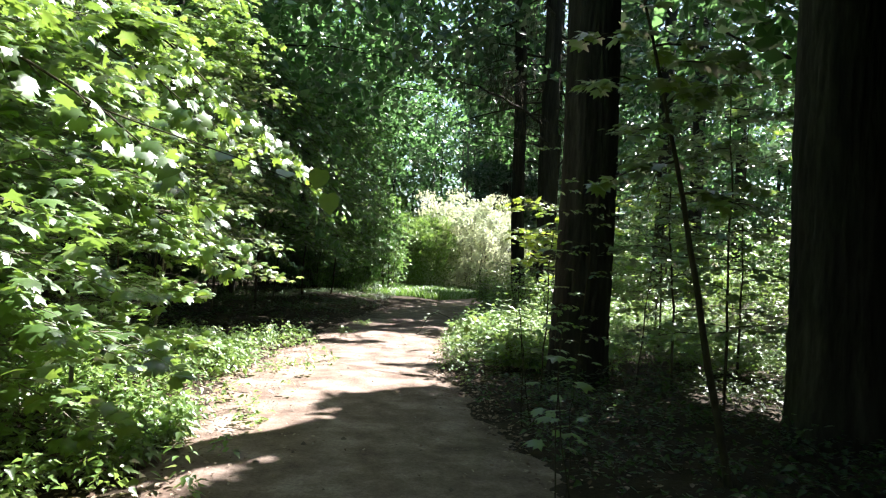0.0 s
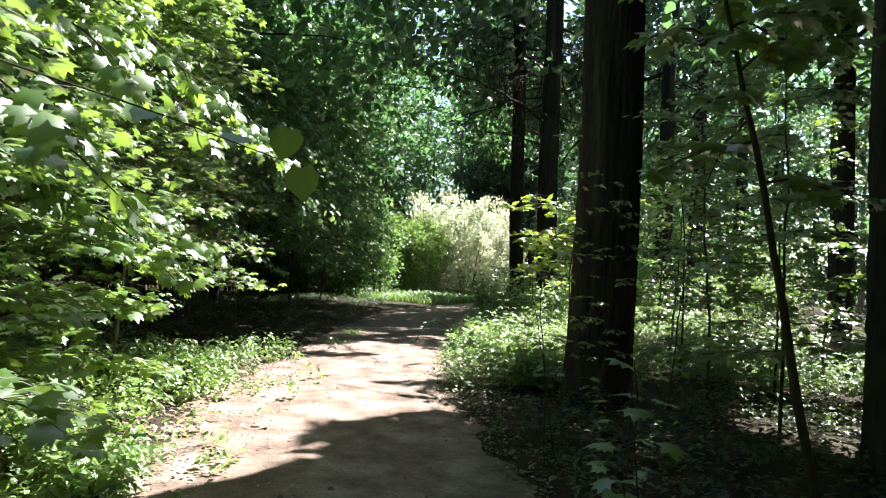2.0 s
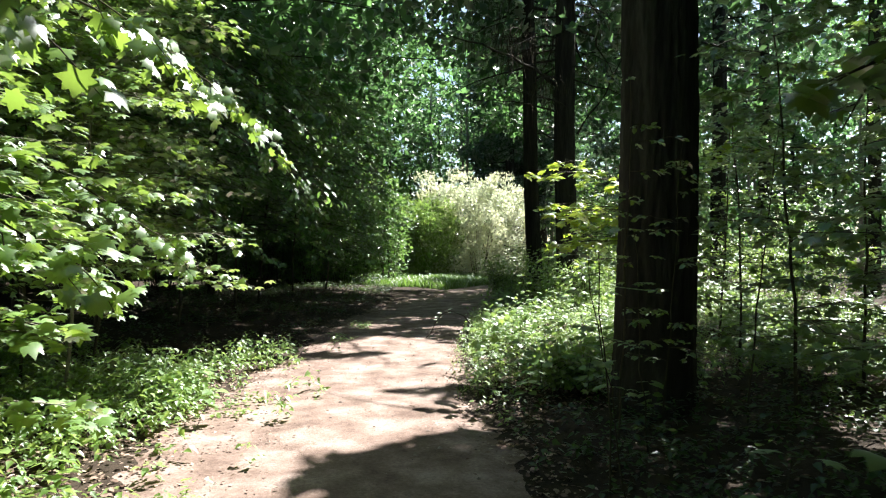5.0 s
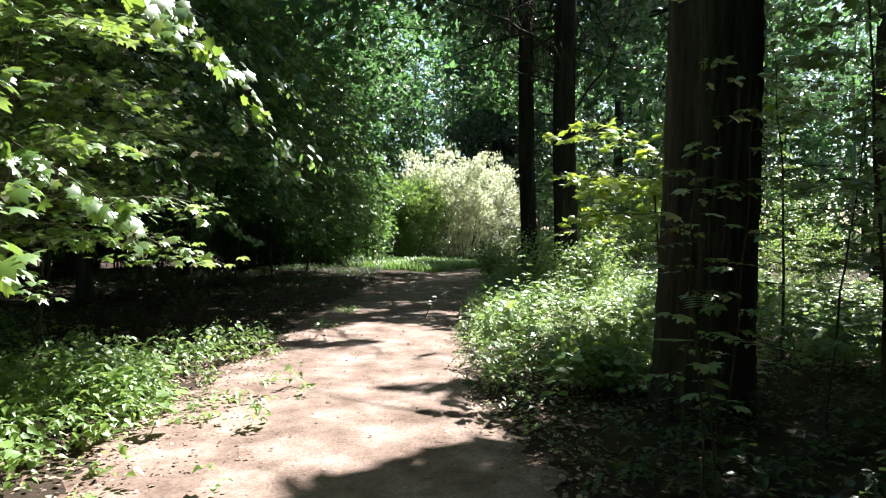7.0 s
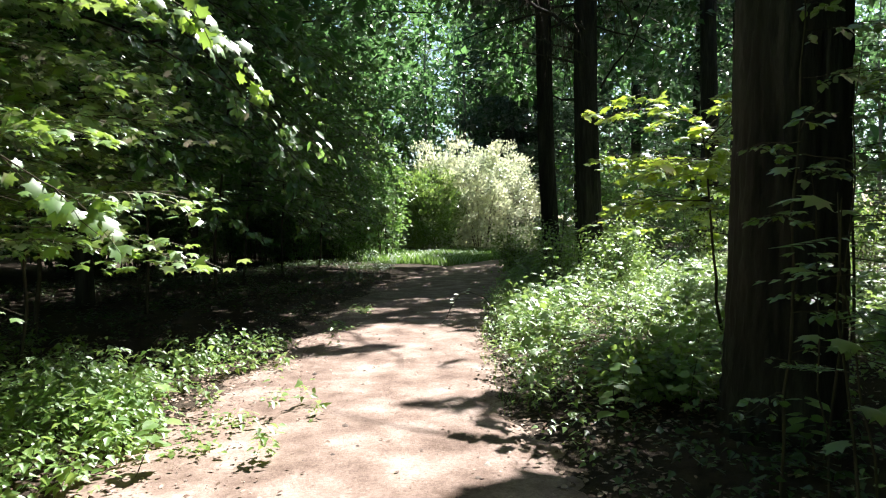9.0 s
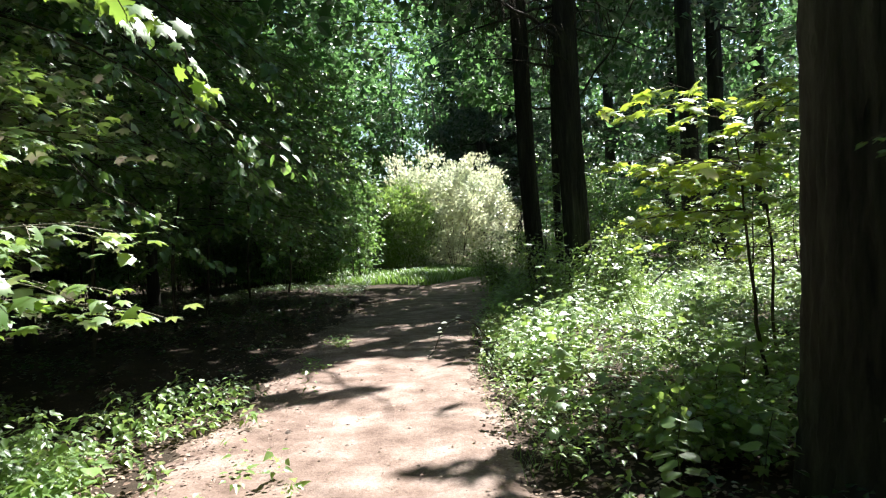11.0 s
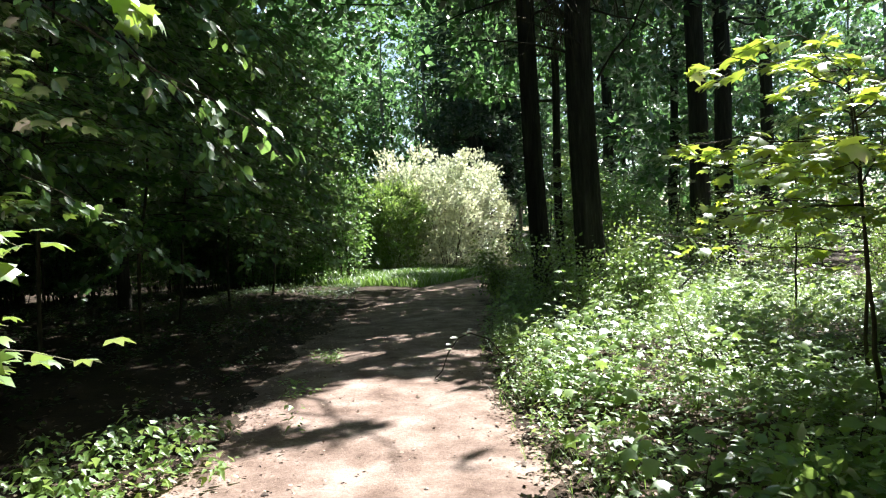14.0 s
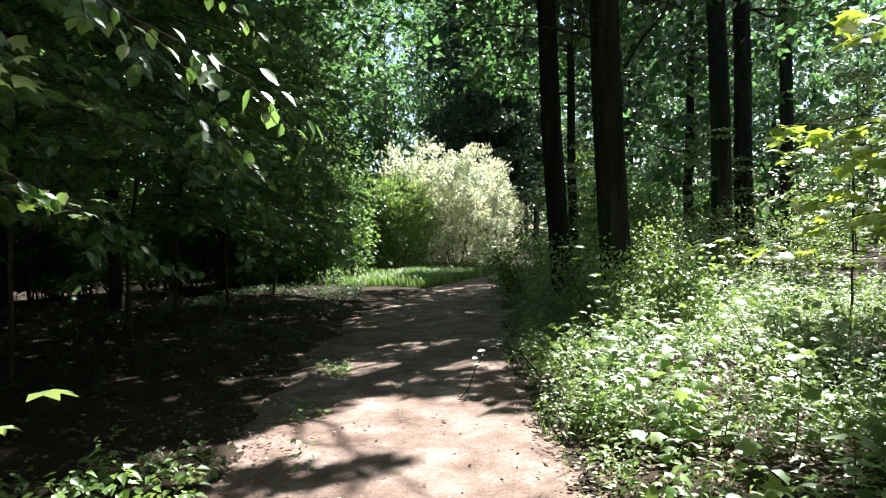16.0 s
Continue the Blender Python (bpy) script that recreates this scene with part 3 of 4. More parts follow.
def build_backdrop_trees():
    rng = np.random.default_rng(11)
    models = []
    for k in range(5):
        e = thing("background_tree", (0, 0, 0), "slim woodland tree covered in green leaves down to the shrub layer", "tree", "background trees")
        h = rng.uniform(11, 15)
        tubes("trunk", [(bend((0, 0, -0.2), (rng.normal(0, 0.4), 0, h), 14, rng, 0.05), np.linspace(0.17, 0.03, 14))], M_BARK, e, 9, 0.05, rng)
        c = np.stack([rng.normal(0, 1.5, 110), rng.normal(0, 1.5, 110), rng.uniform(0.4, h + 0.8, 110)], -1)
        p, idx = clump_leaves(rng, c, rng.uniform(0.35, 0.95, 110), 42, 0.6)
        for q in c[::16]:
            tubes("limb", [(bend((0, 0, max(0.5, q[2] - 0.8)), q, 5, rng, 0.2), np.linspace(0.04, 0.006, 5))], M_BARK, e, 5)
        leaves("crown", p, unit(p - c[idx] + rng.normal(0, 0.4, p.shape)), np.array([0, 0, 1.0]) + rng.normal(0, 0.6, p.shape), 0.29 * rng.uniform(0.5, 1.4, len(p)), KITE, M_FAR, e)
        models.append(e)
    spots = []
    for i in range(900):
        x, y = rng.uniform(-30, 38), 32 + 30 * rng.uniform() ** 1.5
        if rng.uniform() < 0.45:
            x, y = rng.choice([-1, 1, 1]) * rng.uniform(11, 30), rng.uniform(6, 36)
        if abs(x - path_middle(y)) < 3.0 or (abs(x - 1) < 4.5 and y < 39) or (x > 0 and x < 13 and y < 30):
            continue
        if any(sunny(x + a, y + b, z) for a in (-1.2, 0, 1.2) for b in (-1.2, 0, 1.2) for z in (4, 8, 12)):
            continue
        if all((x - a) ** 2 + (y - b) ** 2 > 3.1 ** 2 for a, b in spots):
            spots.append((x, y))
    for i, (x, y) in enumerate(spots[:78]):
        m = pose(x, y, float(ground_z(x, y)), 0, 0, rng.uniform(0, 360)) @ Matrix.Scale(rng.uniform(0.8, 1.25), 4)
        if i < len(models):
            models[i].matrix_basis = m
        else:
            copy_thing(models[i % len(models)], m)


def build_slim_trunks():
    """Thin bare stems that stand far off between the leafy trees, behind the bend."""
    rng = np.random.default_rng(17)
    spots, models = [], []
    for i in range(600):
        x, y = rng.uniform(-14, 24), rng.uniform(37, 56)
        if abs(x - path_middle(y)) < 2.6 or sunny(x, y, 9) or sunny(x, y, 12) or sunny(x, y, 15) or any((x - a) ** 2 + (y - b) ** 2 < 1.6 ** 2 for a, b in spots):
            continue
        spots.append((x, y))
        if len(spots) == 60:
            break
    for k, (x, y) in enumerate(spots):
        if k < 5:
            e = thing("slim_tree", (0, 0, 0), "slim grey stem with a small high crown in the far wood", "tree", "slim far trees")
            line = bend((0, 0, -0.2), (rng.normal(0, 0.6), 0, 15), 16, rng, 0.05)
            tubes("trunk", [(line, np.linspace(0.13, 0.03, 16))], M_PALE_TWIG, e, 8, 0.04, rng)
            c = np.array([line[j] + rng.normal(0, 0.8, 3) for j in rng.integers(8, 16, 26)])
            for q in c[::6]:
                tubes("limb", [(bend((line[8][0], 0, q[2] - 0.8), q, 5, rng, 0.2), np.linspace(0.03, 0.006, 5))], M_PALE_TWIG, e, 5)
            p, idx = clump_leaves(rng, c, rng.uniform(0.4, 0.9, 26), 34, 0.6)
            leaves("crown", p, unit(p - c[idx] + rng.normal(0, 0.4, p.shape)), np.array([0, 0, 1.0]) + rng.normal(0, 0.6, p.shape), 0.26 * rng.uniform(0.5, 1.4, len(p)), KITE, M_FAR, e)
            models.append(e)
            e.matrix_basis = pose(x, y, float(ground_z(x, y)), 0, 0, rng.uniform(0, 360))
        else:
            copy_thing(models[k % 5], pose(x, y, float(ground_z(x, y)), 0, 0, rng.uniform(0, 360)) @ Matrix.Scale(rng.uniform(0.8, 1.2), 4))


def build_far_wood():
    """The closed wood all round, beyond the trees that can be told apart."""
    rng = np.random.default_rng(13)
    n = 52000
    # the ring's unseen part behind the walk is added to block low sky light
    a = rng.uniform(0, 2 * np.pi, n)
    r = rng.uniform(52, 70, n)
    z = 20 * rng.uniform(0, 1, n) ** 0.9
    c = 0.5 + 0.5 * np.sin(a * 37 + z * 0.5) * np.sin(z * 0.9 + a * 53)
    r = r - 4 * c
    p = np.stack([r * np.cos(a), 10 + r * np.sin(a), z], -1)
    w = unit(rng.normal(size=p.shape) - np.array([0, 0, 0.3]))
    ob = leaves("far_wood", p, w, np.array([0, 0, 1.0]) + rng.normal(0, 0.7, p.shape), rng.uniform(0.5, 1.3, n), KITE, M_FAR)
    tagged(ob, "green wall of distant woodland foliage", "woodland", kind="stuff")


build_shade_wood()
build_backdrop_trees()
build_slim_trunks()
build_far_wood()


# ---- shrubs and young trees ----
def build_left_side():
    rng = np.random.default_rng(21)
    maple = "young maple with broad green leaves leaning over the path's verge"
    for x, y, h, rch, twd in [(-2.9, 2.6, 4.2, 1.3, 20), (-3.6, 4.2, 4.8, 1.6, 0), (-2.7, 5.4, 3.4, 1.1, 30), (-3.9, 6.6, 5, 1.7, 0), (-5.2, 5.2, 5.2, 1.8, 0), (-4.6, 8.4, 5.4, 2.0, -10),
                            (-2.6, 0.9, 3.8, 1.1, 20), (-4.4, 2.2, 5, 1.6, 10), (-6.2, 7.5, 5.5, 2, 0), (-6.0, 3.2, 5.5, 2, 0), (-5.0, 10.6, 5.6, 2.4, -10), (-2.3, 3.6, 3.2, 1.2, 0),
                            (-4.3, 9.6, 4.6, 1.5, -10), (-3.4, 8.7, 4.6, 1.4, -10), (-4.2, 10.8, 4.8, 1.4, -10), (-4.4, 7.0, 4.8, 1.5, -10)]:
        z0 = 1.6 if y > 9 else 1.3 if y > 6 else 0.85 if x > -4.2 else 0.5
        shape = MAPLE if x > -4.5 and y < 7 else STAR
        sapling("maple_sapling", (x, y), h, 0.018, (rng.uniform(-0.2, 0.5), rng.uniform(-0.4, 0.2)), rng, maple, rch, z0, 30, 9, 11, 0.1, shape, hang=0.22, bark=M_PALE_TWIG if x > -4.2 else M_TWIG, toward=twd, spread=0.06, droop=0.28, singles=12)
    for x, y, h, rch in [(-5.1, 12.6, 5.4, 2.4), (-4.7, 15, 5.8, 2.8), (-4.4, 17.5, 5.8, 2.8), (-4.6, 20, 6.2, 2.8), (-4.2, 22.6, 6, 2.8), (-8, 15.5, 6.2, 2.4),
                         (-8, 22.5, 6.5, 2.4), (-7.5, 9.8, 6, 2.2), (-3.6, 24.8, 6, 2.6)]:
        sapling("hazel_tree", (x, y), h, 0.03, (rng.uniform(0, 0.7), rng.uniform(-0.5, 0.3)), rng, "tall leafy hazel arching over the shaded verge", rch, 1.9, 36, 9, 20, 0.115,
                OVAL, M_HAZEL, group="tall hazels", category="tree", droop=0.42, toward=-10, spread=0.035, hang=0.55)
    for i in range(26):
        t = i / 25
        x, y = -11 + 8.6 * t + rng.normal(0, 0.3), 25 + 4.5 * t + rng.normal(0, 0.6)
        multistem("hazel_shrub", (x, y), rng.uniform(3.6, 5.2), 0.9, rng, "many-stemmed hazel shrub with thinly leaved lower stems", 13, 270, 0.12, KITE, zlo=0.35)
    for x, y in [(5.5, 30), (6.8, 31.5), (8.2, 32), (9.8, 34), (11, 31), (12.5, 35), (7.4, 35.5), (14, 29.5)]:
        multistem("hazel_shrub", (x, y), rng.uniform(4, 5.5), 1.3, rng, "dense leafy shrub between the trunks", 9, 300, 0.14, KITE, zlo=0.3)
    for i in range(11):
        x, y = rng.uniform(-12, -3.5), rng.uniform(31, 36)
        multistem("hazel_shrub", (x, y), rng.uniform(3.6, 5.2), 1.2, rng, "sunlit leafy shrub behind the thicket", 8, 300, 0.16, KITE, zlo=0.3)


def dome_bush(at, rx, h, rng, label, material, clumps=150, per=62, size=0.11, shoots=150):
    """A rounded shrub, leafy to the ground, with thin stems inside."""
    at = np.array([at[0], at[1], float(ground_z(at[0], at[1]))])
    e = thing("bush", at, label, "bush", "sunny bushes")
    for k in range(9):
        a = rng.uniform(0, 6.28)
        q = np.array([rx * 0.6 * np.cos(a), rx * 0.6 * np.sin(a), h * rng.uniform(0.6, 0.9)])
        tubes("stem", [(bend((0.1 * np.cos(a), 0.1 * np.sin(a), -0.05), q, 8, rng, 0.1), np.linspace(0.02, 0.004, 8))], M_TWIG, e, 5)
    d = unit(rng.normal(size=(clumps, 3)) + np.array([0, 0, 0.15]))
    d[:, 2] = np.abs(d[:, 2])
    rad = rng.uniform(0.55, 1.02, (clumps, 1)) ** 0.5
    c = d * rad * np.array([rx, rx, h * 0.88]) * (1 + 0.28 * np.sin(5 * d[:, 0:1] + 6 * d[:, 2:3] + 3 * d[:, 1:2]))
    c[:, 2] += 0.2
    p, idx = clump_leaves(rng, c, rng.uniform(0.25, 0.55, clumps), per, 0.8)
    p[:, 2] = np.abs(p[:, 2])
    w = unit(p * np.array([1, 1, 0.4]) + rng.normal(0, 0.6, p.shape) + np.array([0, 0, 0.4]))
    up = unit(p / np.array([rx, rx, h]) + np.array([0, 0, 0.6]) + rng.normal(0, 0.5, p.shape))
    # long shoots that stand out of the crown
    k = shoots
    a, q = rng.uniform(0, 6.28, k), rng.uniform(0.1, 0.95, k) ** 0.6
    foot = np.stack([rx * q * np.cos(a), rx * q * np.sin(a), 0.25 + h * 0.8 * np.sqrt(1 - q ** 2)], -1)
    out = unit(np.stack([0.8 * q * np.cos(a), 0.8 * q * np.sin(a), 0.9 + 0 * a], -1) + rng.normal(0, 0.25, (k, 3)))
    ln = rng.uniform(0.35, 1.0, k)
    j = np.repeat(np.arange(k), 26)
    t = rng.uniform(0, 1, (len(j), 1))
    p2 = foot[j] + out[j] * ln[j, None] * t + rng.normal(0, 0.05, (len(j), 3)) * (1.3 - t) - np.array([0, 0, 0.25]) * t ** 2 * ln[j, None]
    w2 = unit(out[j] * 0.6 + rng.normal(0, 0.6, (len(j), 3)))
    p, w, up = np.concatenate([p, p2]), np.concatenate([w, w2]), np.concatenate([up, np.array([0, 0, 1.0]) + rng.normal(0, 0.5, p2.shape)])
    tagged(leaves("foliage", p, w, up, size * rng.uniform(0.6, 1.4, len(p)), KITE, material, e), kind="stuff")
    return e


def build_far_bush():
    rng = np.random.default_rng(31)
    # the pale bushes carry the sun's glare in their leaf colour
    pale, green = "rounded shrub at the bend, sun glare painted into its pale leaves", "green shrub at the edge of the sunny grass"
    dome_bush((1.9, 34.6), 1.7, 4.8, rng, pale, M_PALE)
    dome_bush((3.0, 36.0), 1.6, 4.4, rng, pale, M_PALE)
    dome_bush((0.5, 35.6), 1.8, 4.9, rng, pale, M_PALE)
    dome_bush((-0.4, 33.9), 1.3, 3.4, rng, green, M_HERB)
    dome_bush((-1.9, 35.0), 1.5, 3.9, rng, green, M_HERB)
    dome_bush((-3.8, 35.2), 1.5, 3.2, rng, green, M_HERB)


def build_right_side():
    rng = np.random.default_rng(41)
    # the leaning sapling
    sapling("leaning_sapling", (2.15, 4.75), 3.6, 0.032, (-0.75, 0.15), rng, "slender dark sapling leaning over the verge", 1.1, 2.0, 12, 5, 5, 0.13, kink=0.03)
    sapling("maple_sapling", (2.4, 10.8), 2.3, 0.02, (-0.3, -0.1), rng, "young maple with flat tiers of glowing yellow-green leaves", 1.7, 1.5, 11, 6, 7, 0.11, MAPLE, M_GLOW, droop=0.06, hang=0.08, toward=182,
            group="undergrowth saplings", spread=0.03, singles=110)
    sapling("maple_sapling", (3.1, 11.9), 2.7, 0.02, (-0.2, -0.1), rng, "young maple with flat tiers of glowing yellow-green leaves", 2.1, 1.2, 10, 7, 7, 0.11, MAPLE, M_GLOW, droop=0.06, hang=0.08, toward=190,
            group="undergrowth saplings", spread=0.03)
    lab = "thin young maple with flat tiers of leaves in the undergrowth"
    for x, y, h, rch in [(2.9, 8.2, 3.6, 1.0), (4.2, 9.4, 3.8, 1.3), (4.6, 7.4, 3.6, 1.2), (5.5, 10.5, 4, 1.4), (4.0, 12.6, 3.6, 1.2), (6.2, 13.8, 4, 1.3),
                         (5.0, 16, 3.4, 1.2), (7.5, 11, 4.4, 1.5), (7.0, 8.4, 4.4, 1.5), (6.2, 18.5, 4, 1.3), (8.5, 15.5, 4.5, 1.5), (9.5, 12.5, 4.5, 1.5), (3.3, 23.5, 3, 1.2), (5.5, 22, 3.6, 1.3),
                         (7.2, 25, 4, 1.4), (5.2, 27.5, 4, 1.4), (8.8, 21, 4.4, 1.4), (10.5, 18, 5, 1.5), (11.5, 14.5, 5, 1.5), (6.6, 30, 4, 1.4), (9.6, 28, 4.4, 1.5), (12, 21.5, 5, 1.6), (4.6, 4.4, 3.6, 1.0), (3.0, 6.9, 3.5, 1.0), (3.6, 10.8, 3.4, 1.2), (5.6, 12.4, 4, 1.3), (6.0, 6.2, 4.2, 1.4), (8.2, 10.0, 4.6, 1.5)]:
        if y > 11 and sunny(x, y, 2.2):
            continue
        sapling("maple_sapling", (x, y), h, 0.018, (rng.uniform(-0.3, 0.3), rng.uniform(-0.3, 0.3)), rng, lab, rch, 0.7, 18, 6, 8 if y > 16 else 9, 0.12 if y > 16 else 0.085, OVAL if y > 12 else (MAPLE if y < 11 and x < 5 else STAR), droop=0.15, group="undergrowth saplings", spread=0.05, singles=50 if y < 11 and x < 5 else 0)
    for x, y, h, s in [(2.2, 17.6, 1.6, 0.7), (3.0, 16.4, 1.3, 0.6), (4.3, 20.5, 1.9, 0.8), (1.9, 22.2, 1.5, 0.6), (3.4, 26, 1.8, 0.8), (5.4, 24.2, 2, 0.9), (7.8, 17.5, 2, 0.9), (6.8, 22.6, 2.2, 1), (9.8, 24.8, 2.2, 1),
                       (4.4, 29.5, 2, 1.0), (7.5, 28, 2.2, 1), (12, 27, 2.4, 1.1), (9, 31, 2.6, 1.2), (10.5, 21, 2.4, 1), (1.2, 9.6, 0.6, 0.4)]:
        multistem("low_shrub", (x, y), h, s, rng, "low leafy shrub in the herb layer", 10, 200, 0.065, OVAL, M_HERB, 0.15, 0.008, group="low shrubs")


def spray(tree, a, b, arch, rng, n=150, size=0.1, width=0.5, shape=OVAL, material=M_HAZEL, single=True):
    """A long arching branch of a tree, with hanging leaves in two ranks along its twigs; a and b in the world."""
    o = np.array(tree.location)
    a, b = np.array(a) - o, np.array(b) - o
    t = np.linspace(0, 1, 14)[:, None]
    line = a + (b - a) * t + np.array([0, 0, 1.0]) * arch * np.sin(np.pi * t ** 0.8) + np.cumsum(rng.normal(0, 0.012, (14, 3)), 0)
    branch = tubes("branch", [(line, np.linspace(0.018, 0.003, 14))], M_TWIG, tree, 6)
    d = unit(b - a)
    side = unit(np.cross(d, [0, 0, 1.0]))
    P, W, U = [], [], []
    for k in range(12):
        q = line[2 + k]
        e = q + (0.55 * d + (-1) ** k * side * rng.uniform(0.6, 1.1)) * width * rng.uniform(0.5, 1) + np.array([0, 0, -0.12])
        twig = tubes("twig", [(bend(q, e, 5, rng, 0.1, 0.06), np.linspace(0.005, 0.0015, 5))], M_TWIG, branch, 4)
        m = n // 12
        tt = rng.uniform(0.1, 1.05, (m, 1))
        p = q + (e - q) * tt + rng.normal(0, 0.03, (m, 3))
        w = unit(e - q) * 0.6 + ((-1) ** np.arange(m))[:, None] * unit(np.cross(e - q, [0, 0, 1.0])) * 0.7 + np.array([0, 0, -0.75]) + rng.normal(0, 0.25, (m, 3))
        up = np.array([0.35, -0.45, 0.8]) + rng.normal(0, 0.3, (m, 3))
        P.append(p), W.append(w), U.append(up)
        for i in range(m if single else 0):
            if not walkway(p[i:i + 1] + o, 0.4)[0]:
                single_leaf(p[i], unit(w[i]), unit(up[i]), size * rng.uniform(0.6, 1.15), shape, material, twig)
    if not single:
        P, W, U = np.concatenate(P), np.concatenate(W), np.concatenate(U)
        tagged(leaves("foliage", P, W, U, size * rng.uniform(0.6, 1.15, len(P)), shape, material, branch), kind="stuff")


def add_details():
    rng = np.random.default_rng(61)
    hazels = [o for o in bpy.data.objects if o.name.startswith("hazel_tree")]
    for a, b, arch in [((-4.9, 18, 5.0), (-1.2, 19, 2.6), 0.5), ((-4.6, 11.2, 3.5), (-1.45, 10.7, 2.15), 0.35), ((-4.8, 15.4, 4.0), (-1.8, 14.8, 2.6), 0.5),
                       ((-4.6, 12.6, 4.6), (-1.9, 12.4, 3.1), 0.4), ((-4.3, 21, 4.6), (-1.5, 21.5, 3.0), 0.5), ((-4.3, 22.6, 3.2), (-2.0, 23.4, 2.0), 0.3)]:
        tree = min(hazels, key=lambda o: abs(o.location.x - a[0]) + abs(o.location.y - a[1]))
        spray(tree, a, b, arch, rng)
    for a, b, arch, size in [((-4.6, 17, 4.6), (-1.7, 17.6, 2.4), 0.5, 0.13), ((-4.9, 19, 5.6), (-0.9, 20, 3.2), 0.6, 0.14), ((-4.4, 13.5, 4.3), (-2.1, 13.0, 2.3), 0.4, 0.11), ((-4.5, 16, 3.4), (-2.4, 15.4, 2.0), 0.3, 0.12),
                             ((-5.2, 12.2, 3.4), (-3.0, 11.2, 2.0), 0.3, 0.1), ((-5.0, 14.2, 2.9), (-3.0, 13.6, 1.5), 0.3, 0.11), ((-4.4, 20.4, 3.6), (-2.0, 21, 2.0), 0.4, 0.13), ((-5.6, 12.6, 4.9), (-2.8, 11.6, 3.4), 0.5, 0.11),
                             ((-4.5, 18, 3.2), (-2.6, 18.4, 1.9), 0.3, 0.12), ((-4.9, 15, 5.4), (-1.9, 14.4, 3.6), 0.5, 0.12)]:
        tree = min(hazels, key=lambda o: abs(o.location.x - a[0]) + abs(o.location.y - a[1]))
        spray(tree, a, b, arch, rng, 330, size, 0.6, single=False)
    maples = [o for o in bpy.data.objects if o.name.startswith("maple_sapling") and o.location.x < -2]
    for a, b, arch in [((-3.0, 2.8, 2.7), (-1.2, 3.3, 1.95), 0.2), ((-3.6, 4.0, 3.1), (-1.35, 4.5, 2.3), 0.3), ((-3.4, 5.4, 3.5), (-1.5, 6.1, 2.6), 0.3), ((-3.8, 6.8, 3.4), (-1.6, 7.6, 2.6), 0.35),
                       ((-4.2, 8.3, 3.6), (-1.7, 9.0, 2.5), 0.35), ((-3.2, 5.0, 2.2), (-1.8, 5.6, 1.5), 0.15), ((-4.0, 7.0, 2.6), (-2.1, 7.9, 1.7), 0.2)]:
        tree = min(maples, key=lambda o: abs(o.location.x - a[0]) + abs(o.location.y - a[1]))
        spray(tree, a, b, arch, rng, 132, 0.105, 0.5, MAPLE, M_MAPLE)
    # one thin twig that hangs over the path with a few broad leaves
    tree = min(maples, key=lambda o: abs(o.location.x + 2.7) + abs(o.location.y - 3.6))
    o = np.array(tree.location)
    twig = tubes("twig", [(bend(np.array((-1.75, 3.5, 2.2)) - o, np.array((-0.38, 2.9, 1.75)) - o, 8, rng, 0.03), np.linspace(0.005, 0.0015, 8))], M_TWIG, tree, 5)
    for p, w in [((-0.38, 2.9, 1.75), (0.1, -0.1, -0.95)), ((-0.42, 2.92, 1.85), (-0.15, -0.2, -0.9)), ((-0.6, 3.12, 1.86), (-0.1, -0.9, -0.4)), ((-0.66, 3.16, 1.87), (0.3, 0.9, -0.3)), ((-0.9, 3.22, 1.94), (-0.2, -0.9, -0.5)), ((-1.0, 3.26, 1.96), (0.3, 0.9, -0.4))]:
        single_leaf(np.array(p) - o, unit(np.array(w)), np.array([0.1, -1.0, 0.5]), 0.085, BROAD, M_MAPLE, twig)
    # small-leaved shoots before the old pine
    for x, y, h in [(1.3, 7.7, 2.9), (1.75, 8.1, 2.3), (2.5, 8.2, 2.6)]:
        sapling("elm_shoot", (x, y), h, 0.01, (0.1, -0.1), rng, "thin shoot with small flat leaves before the old pine", 0.5, 0.6, 12, 4, 6, 0.055, OVAL, M_MAPLE, droop=0.1, group="thin shoots")
    spruce = bpy.data.objects["spruce"]
    # long dead limbs of the spruce by the bend
    for a, b, r, sag in [((-0.1, -0.1, 5.35), (-3.4, -1.2, 6.9), 0.05, 0.5), ((-0.1, -0.2, 4.9), (-1.5, -1.2, 5.2), 0.025, 0.1), ((-0.2, 0, 4.75), (-2.4, 0.8, 5.6), 0.03, 0.3),
                         ((0.2, -0.2, 4.2), (1.5, -1.0, 6.2), 0.03, -0.3), ((0.1, -0.2, 5.6), (1.6, -0.6, 5.2), 0.025, 0.3), ((-0.2, 0, 6.2), (-3.0, -0.3, 5.3), 0.035, 0.2)]:
        pts = bend(a, b, 10, rng, 0.12, sag)
        limb = tubes("dead_limb", [(pts, np.linspace(r, r * 0.25, 10))], M_BARK, spruce, 6, 0.05, rng)
        for k in range(9):
            q = pts[rng.integers(2, 9)]
            tubes("dead_twig", [(bend(q, q + rng.normal(0, 0.35, 3) + np.array([0, 0, -0.25]), 5, rng, 0.3, 0.1), np.linspace(0.008, 0.002, 5))], M_TWIG, limb, 4)
